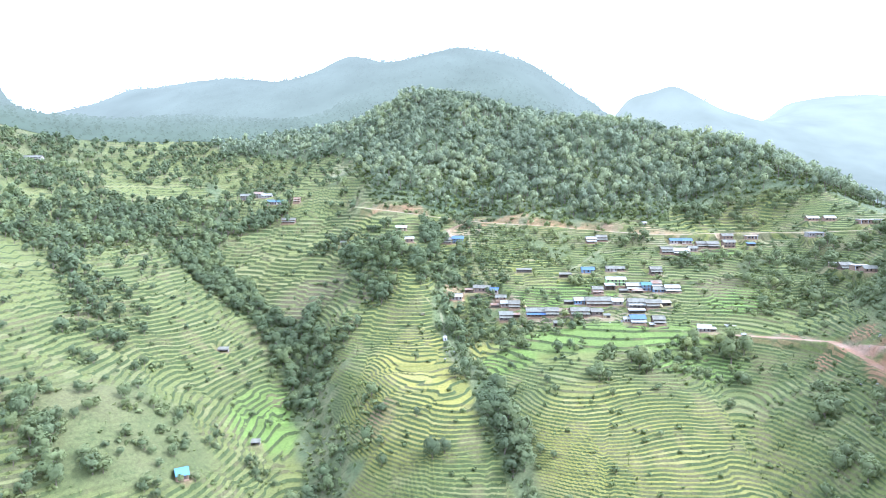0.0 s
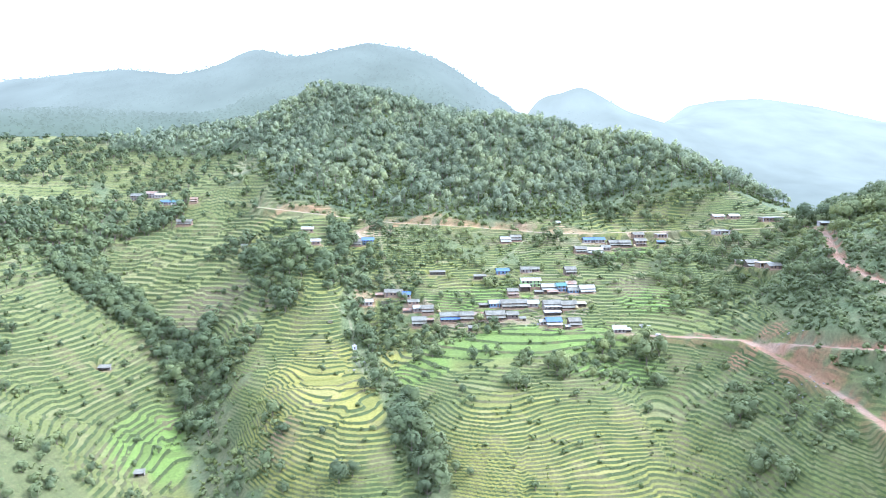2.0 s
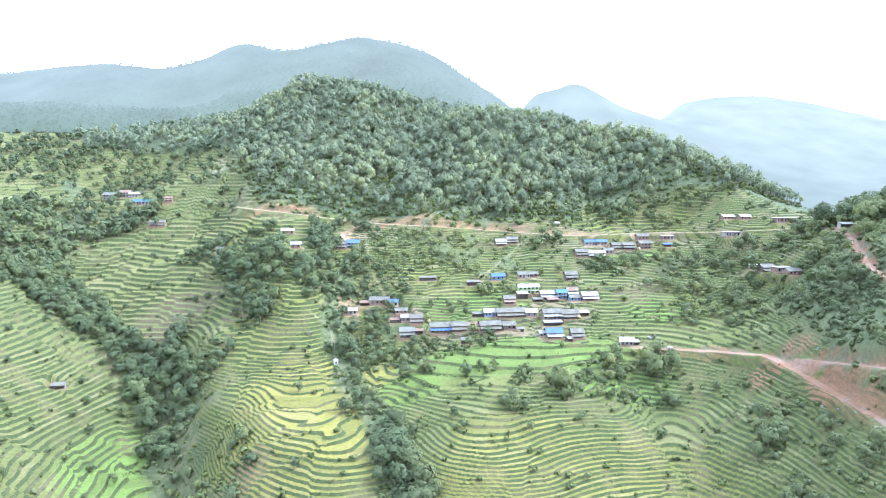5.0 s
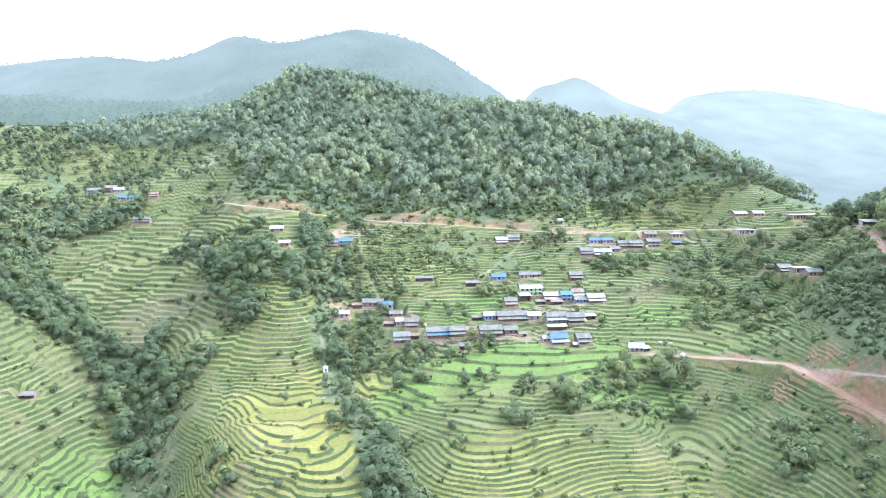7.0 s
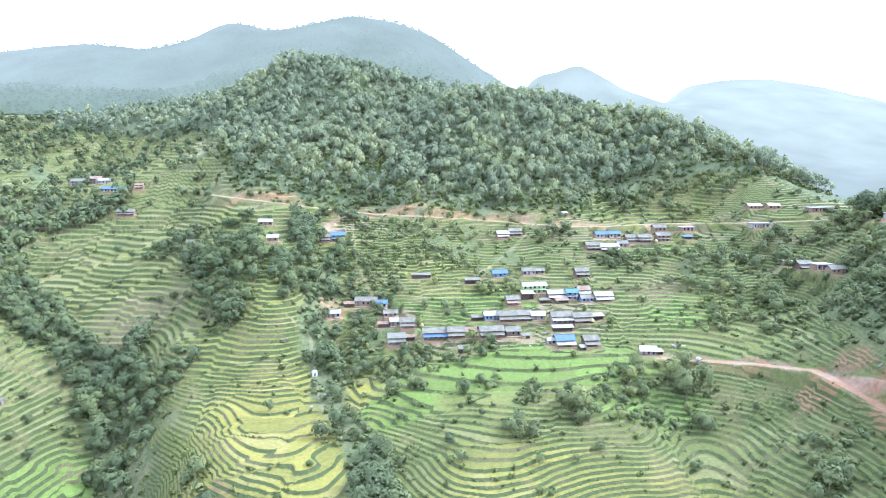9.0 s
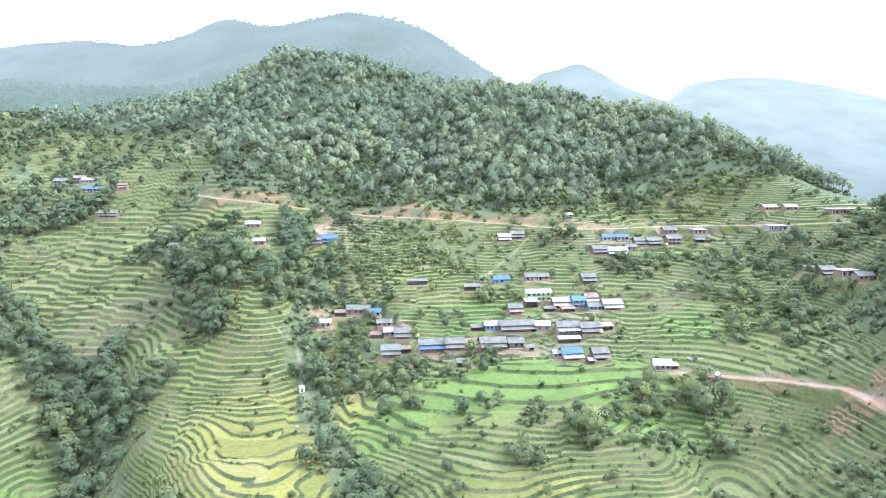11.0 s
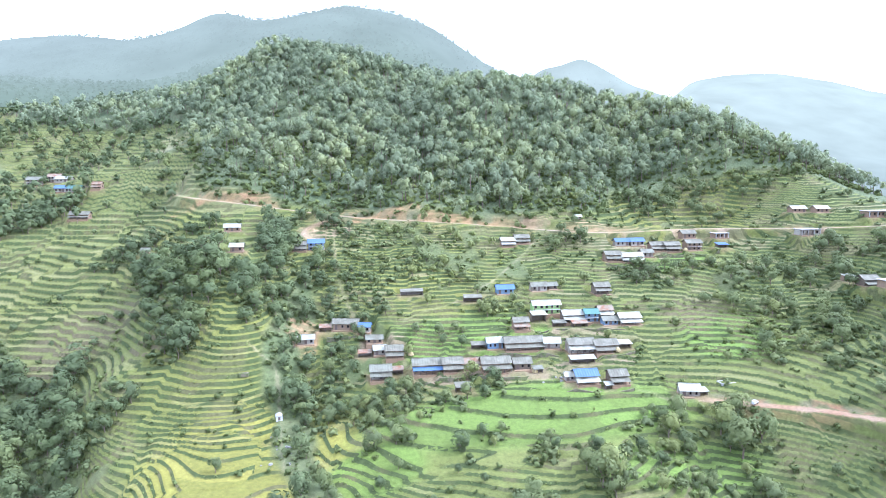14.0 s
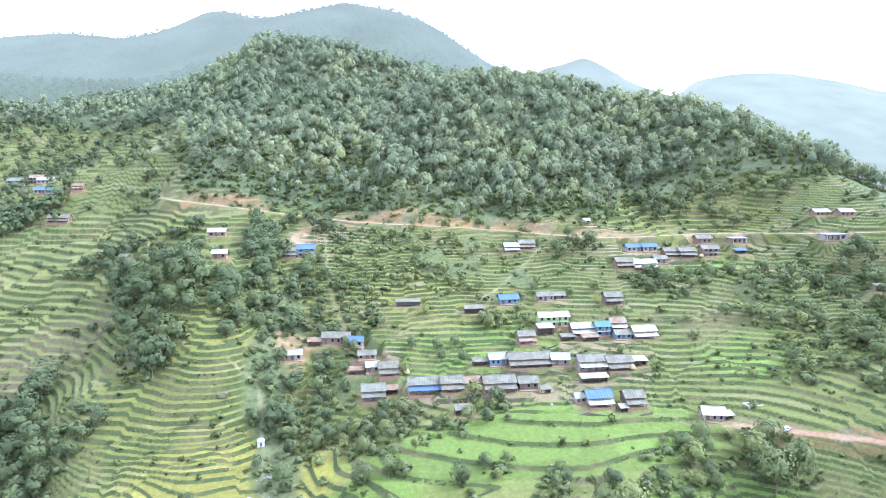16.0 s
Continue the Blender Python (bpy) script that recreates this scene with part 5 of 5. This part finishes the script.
def low_wall(x, y, w, d, mat, words):
    ruin = new("stone_enclosure")
    z = height(x, y + d * 0.3)
    ruin.matrix_world = pose(x, y, z, 0, 0, 6)
    for a in ((-w / 2, w / 2, d / 2 - 0.2, d / 2 + 0.2), (-w / 2, w / 2, -d / 2 - 0.2, -d / 2 + 0.2), (-w / 2 - 0.2, -w / 2 + 0.2, -d / 2, d / 2), (w / 2 - 0.2, w / 2 + 0.2, -d / 2, d / 2)):
        part("wall", boxed(*a, -1.0, 0.12), mat, ruin)
    return tagged(ruin, words, "wall")


low_wall(-10, 340, 2.6, 1.4, MOSSY, "roofless stone enclosure on a terrace")
low_wall(140, 310, 5.0, 2.6, CEMENT, "low pale foundation walls of an unfinished house")

for x, y in ((31.4, 357.6), (33.2, 356.9)):
    store = new("storage_tank")
    store.location = (x, y, height(x, y) - 0.1)
    bm = bmesh.new()
    bmesh.ops.create_cone(bm, cap_ends=True, segments=20, radius1=0.75, radius2=0.72, depth=1.9, matrix=pose(0, 0, 0.95))
    part("body", bm, WHITE, store)
    bm = bmesh.new()
    bmesh.ops.create_cone(bm, cap_ends=True, segments=20, radius1=0.74, radius2=0.25, depth=0.3, matrix=pose(0, 0, 2.05))
    part("lid", bm, CEMENT, store)
    tagged(store, "round whitewashed storage tank beside a house", "tank", "storage tanks")

stones = np.random.RandomState(41)
ROCKS = [rock_mesh(stones, s) for s in (0.5, 0.75, 1.0)]
ROCK_DATA = []
for bm in ROCKS:
    me = bpy.data.meshes.new("boulder")
    bm.to_mesh(me)
    bm.free()
    me.materials.append(ROCK)
    ROCK_DATA.append(me)
STONY = [(3.5, 312, 4, 14, 14), (158, 222, 5, 16, 14), (172, 248, 4, 8, 8), (26, 245, 4, 20, 12), (90, 322, 12, 3, 8)]
for cx, cy, rx, ry, count in STONY:
    for _ in range(count):
        x, y = cx + stones.randn() * rx * 0.5, cy + stones.randn() * ry * 0.5
        ob = new("boulder", ROCK_DATA[stones.randint(3)])
        ob.matrix_world = pose(x, y, height(x, y) + 0.1, 0, 0, stones.rand() * 360) @ Matrix.Scale(0.4 + 0.5 * stones.rand(), 4)
        tagged(ob, "pale rough boulder lying on the open slope", "boulder", "loose boulders")

for x, y in ((83.5, 327.0), (104.5, 351.2), (66.5, 332.0), (45.0, 346.0), (172.0, 397.0), (113.2, 331.0)):
    bm = bmesh.new()
    bmesh.ops.create_icosphere(bm, subdivisions=3, radius=1.0)
    for v in bm.verts:
        v.co.z = v.co.z * 1.25 if v.co.z > 0 else v.co.z * 0.4
        v.co *= 0.95 + 0.14 * noise.noise(v.co * 2.3)
    me = bpy.data.meshes.new("haystack")
    bm.to_mesh(me)
    bm.free()
    me.materials.append(STRAW)
    ob = new("haystack", me)
    ob.location = (x, y, height(x, y) + 0.3)
    tagged(ob, "rounded yellow straw stack in a village yard", "haystack", "straw stacks")


# dry-stone walls that hold the village yards: course in plan, height
def yard_wall(course, tall):
    course = smooth_line([(x, y, 0.0) for x, y in course])
    bm, rings = bmesh.new(), []
    for i, (x, y, _) in enumerate(course):
        ax, ay, _ = course[max(0, i - 1)]
        bx, by, _ = course[min(len(course) - 1, i + 1)]
        n = Vector((by - ay, ax - bx, 0)).normalized() * 0.2
        z = max(height(x, y), height(x + n.x * 6, y + n.y * 6), height(x - n.x * 6, y - n.y * 6)) - 0.15
        top = z + tall * (0.05 + 0.1 * noise.noise(Vector((x, y, 3)) * 0.7))
        rings.append([bm.verts.new(c) for c in ((x - n.x, y - n.y, z - tall - 0.8), (x + n.x, y + n.y, z - tall - 0.8), (x + n.x * 0.8, y + n.y * 0.8, top), (x - n.x * 0.8, y - n.y * 0.8, top))])
    for a, b in zip(rings, rings[1:]):
        for k in range(4):
            bm.faces.new((a[k], a[(k + 1) % 4], b[(k + 1) % 4], b[k]))
    bm.faces.new(rings[0])
    bm.faces.new(rings[-1][::-1])
    bmesh.ops.recalc_face_normals(bm, faces=bm.faces)
    me = bpy.data.meshes.new("retaining_wall")
    bm.to_mesh(me)
    bm.free()
    me.materials.append(MOSSY)
    return tagged(new("retaining_wall", me), "long low mossy dry-stone wall holding a village yard", "wall", "yard walls")


for course, tall in (
    ([(88, 351), (96, 349), (106, 347.5), (114, 344.5), (122, 343)], 1.0), ([(66, 339.5), (76, 337.5), (88, 335.8), (94, 334.5)], 0.9),
    ([(96, 330.6), (104, 329.6), (113, 328.8), (119, 330)], 0.8), ([(45, 331.4), (54, 330), (63, 329), (68, 325.5), (78, 324.6)], 0.9),
    ([(90, 314.6), (97, 313), (106, 311.8), (111, 312.4)], 0.8), ([(16, 359), (24, 358.4), (30, 355.8)], 0.9), ([(132, 389.4), (140, 388), (150, 387.6), (158, 391)], 0.8),
    ([(156, 397.4), (166, 395.6), (178, 394), (186, 393)], 0.9),
):
    yard_wall(course, tall)
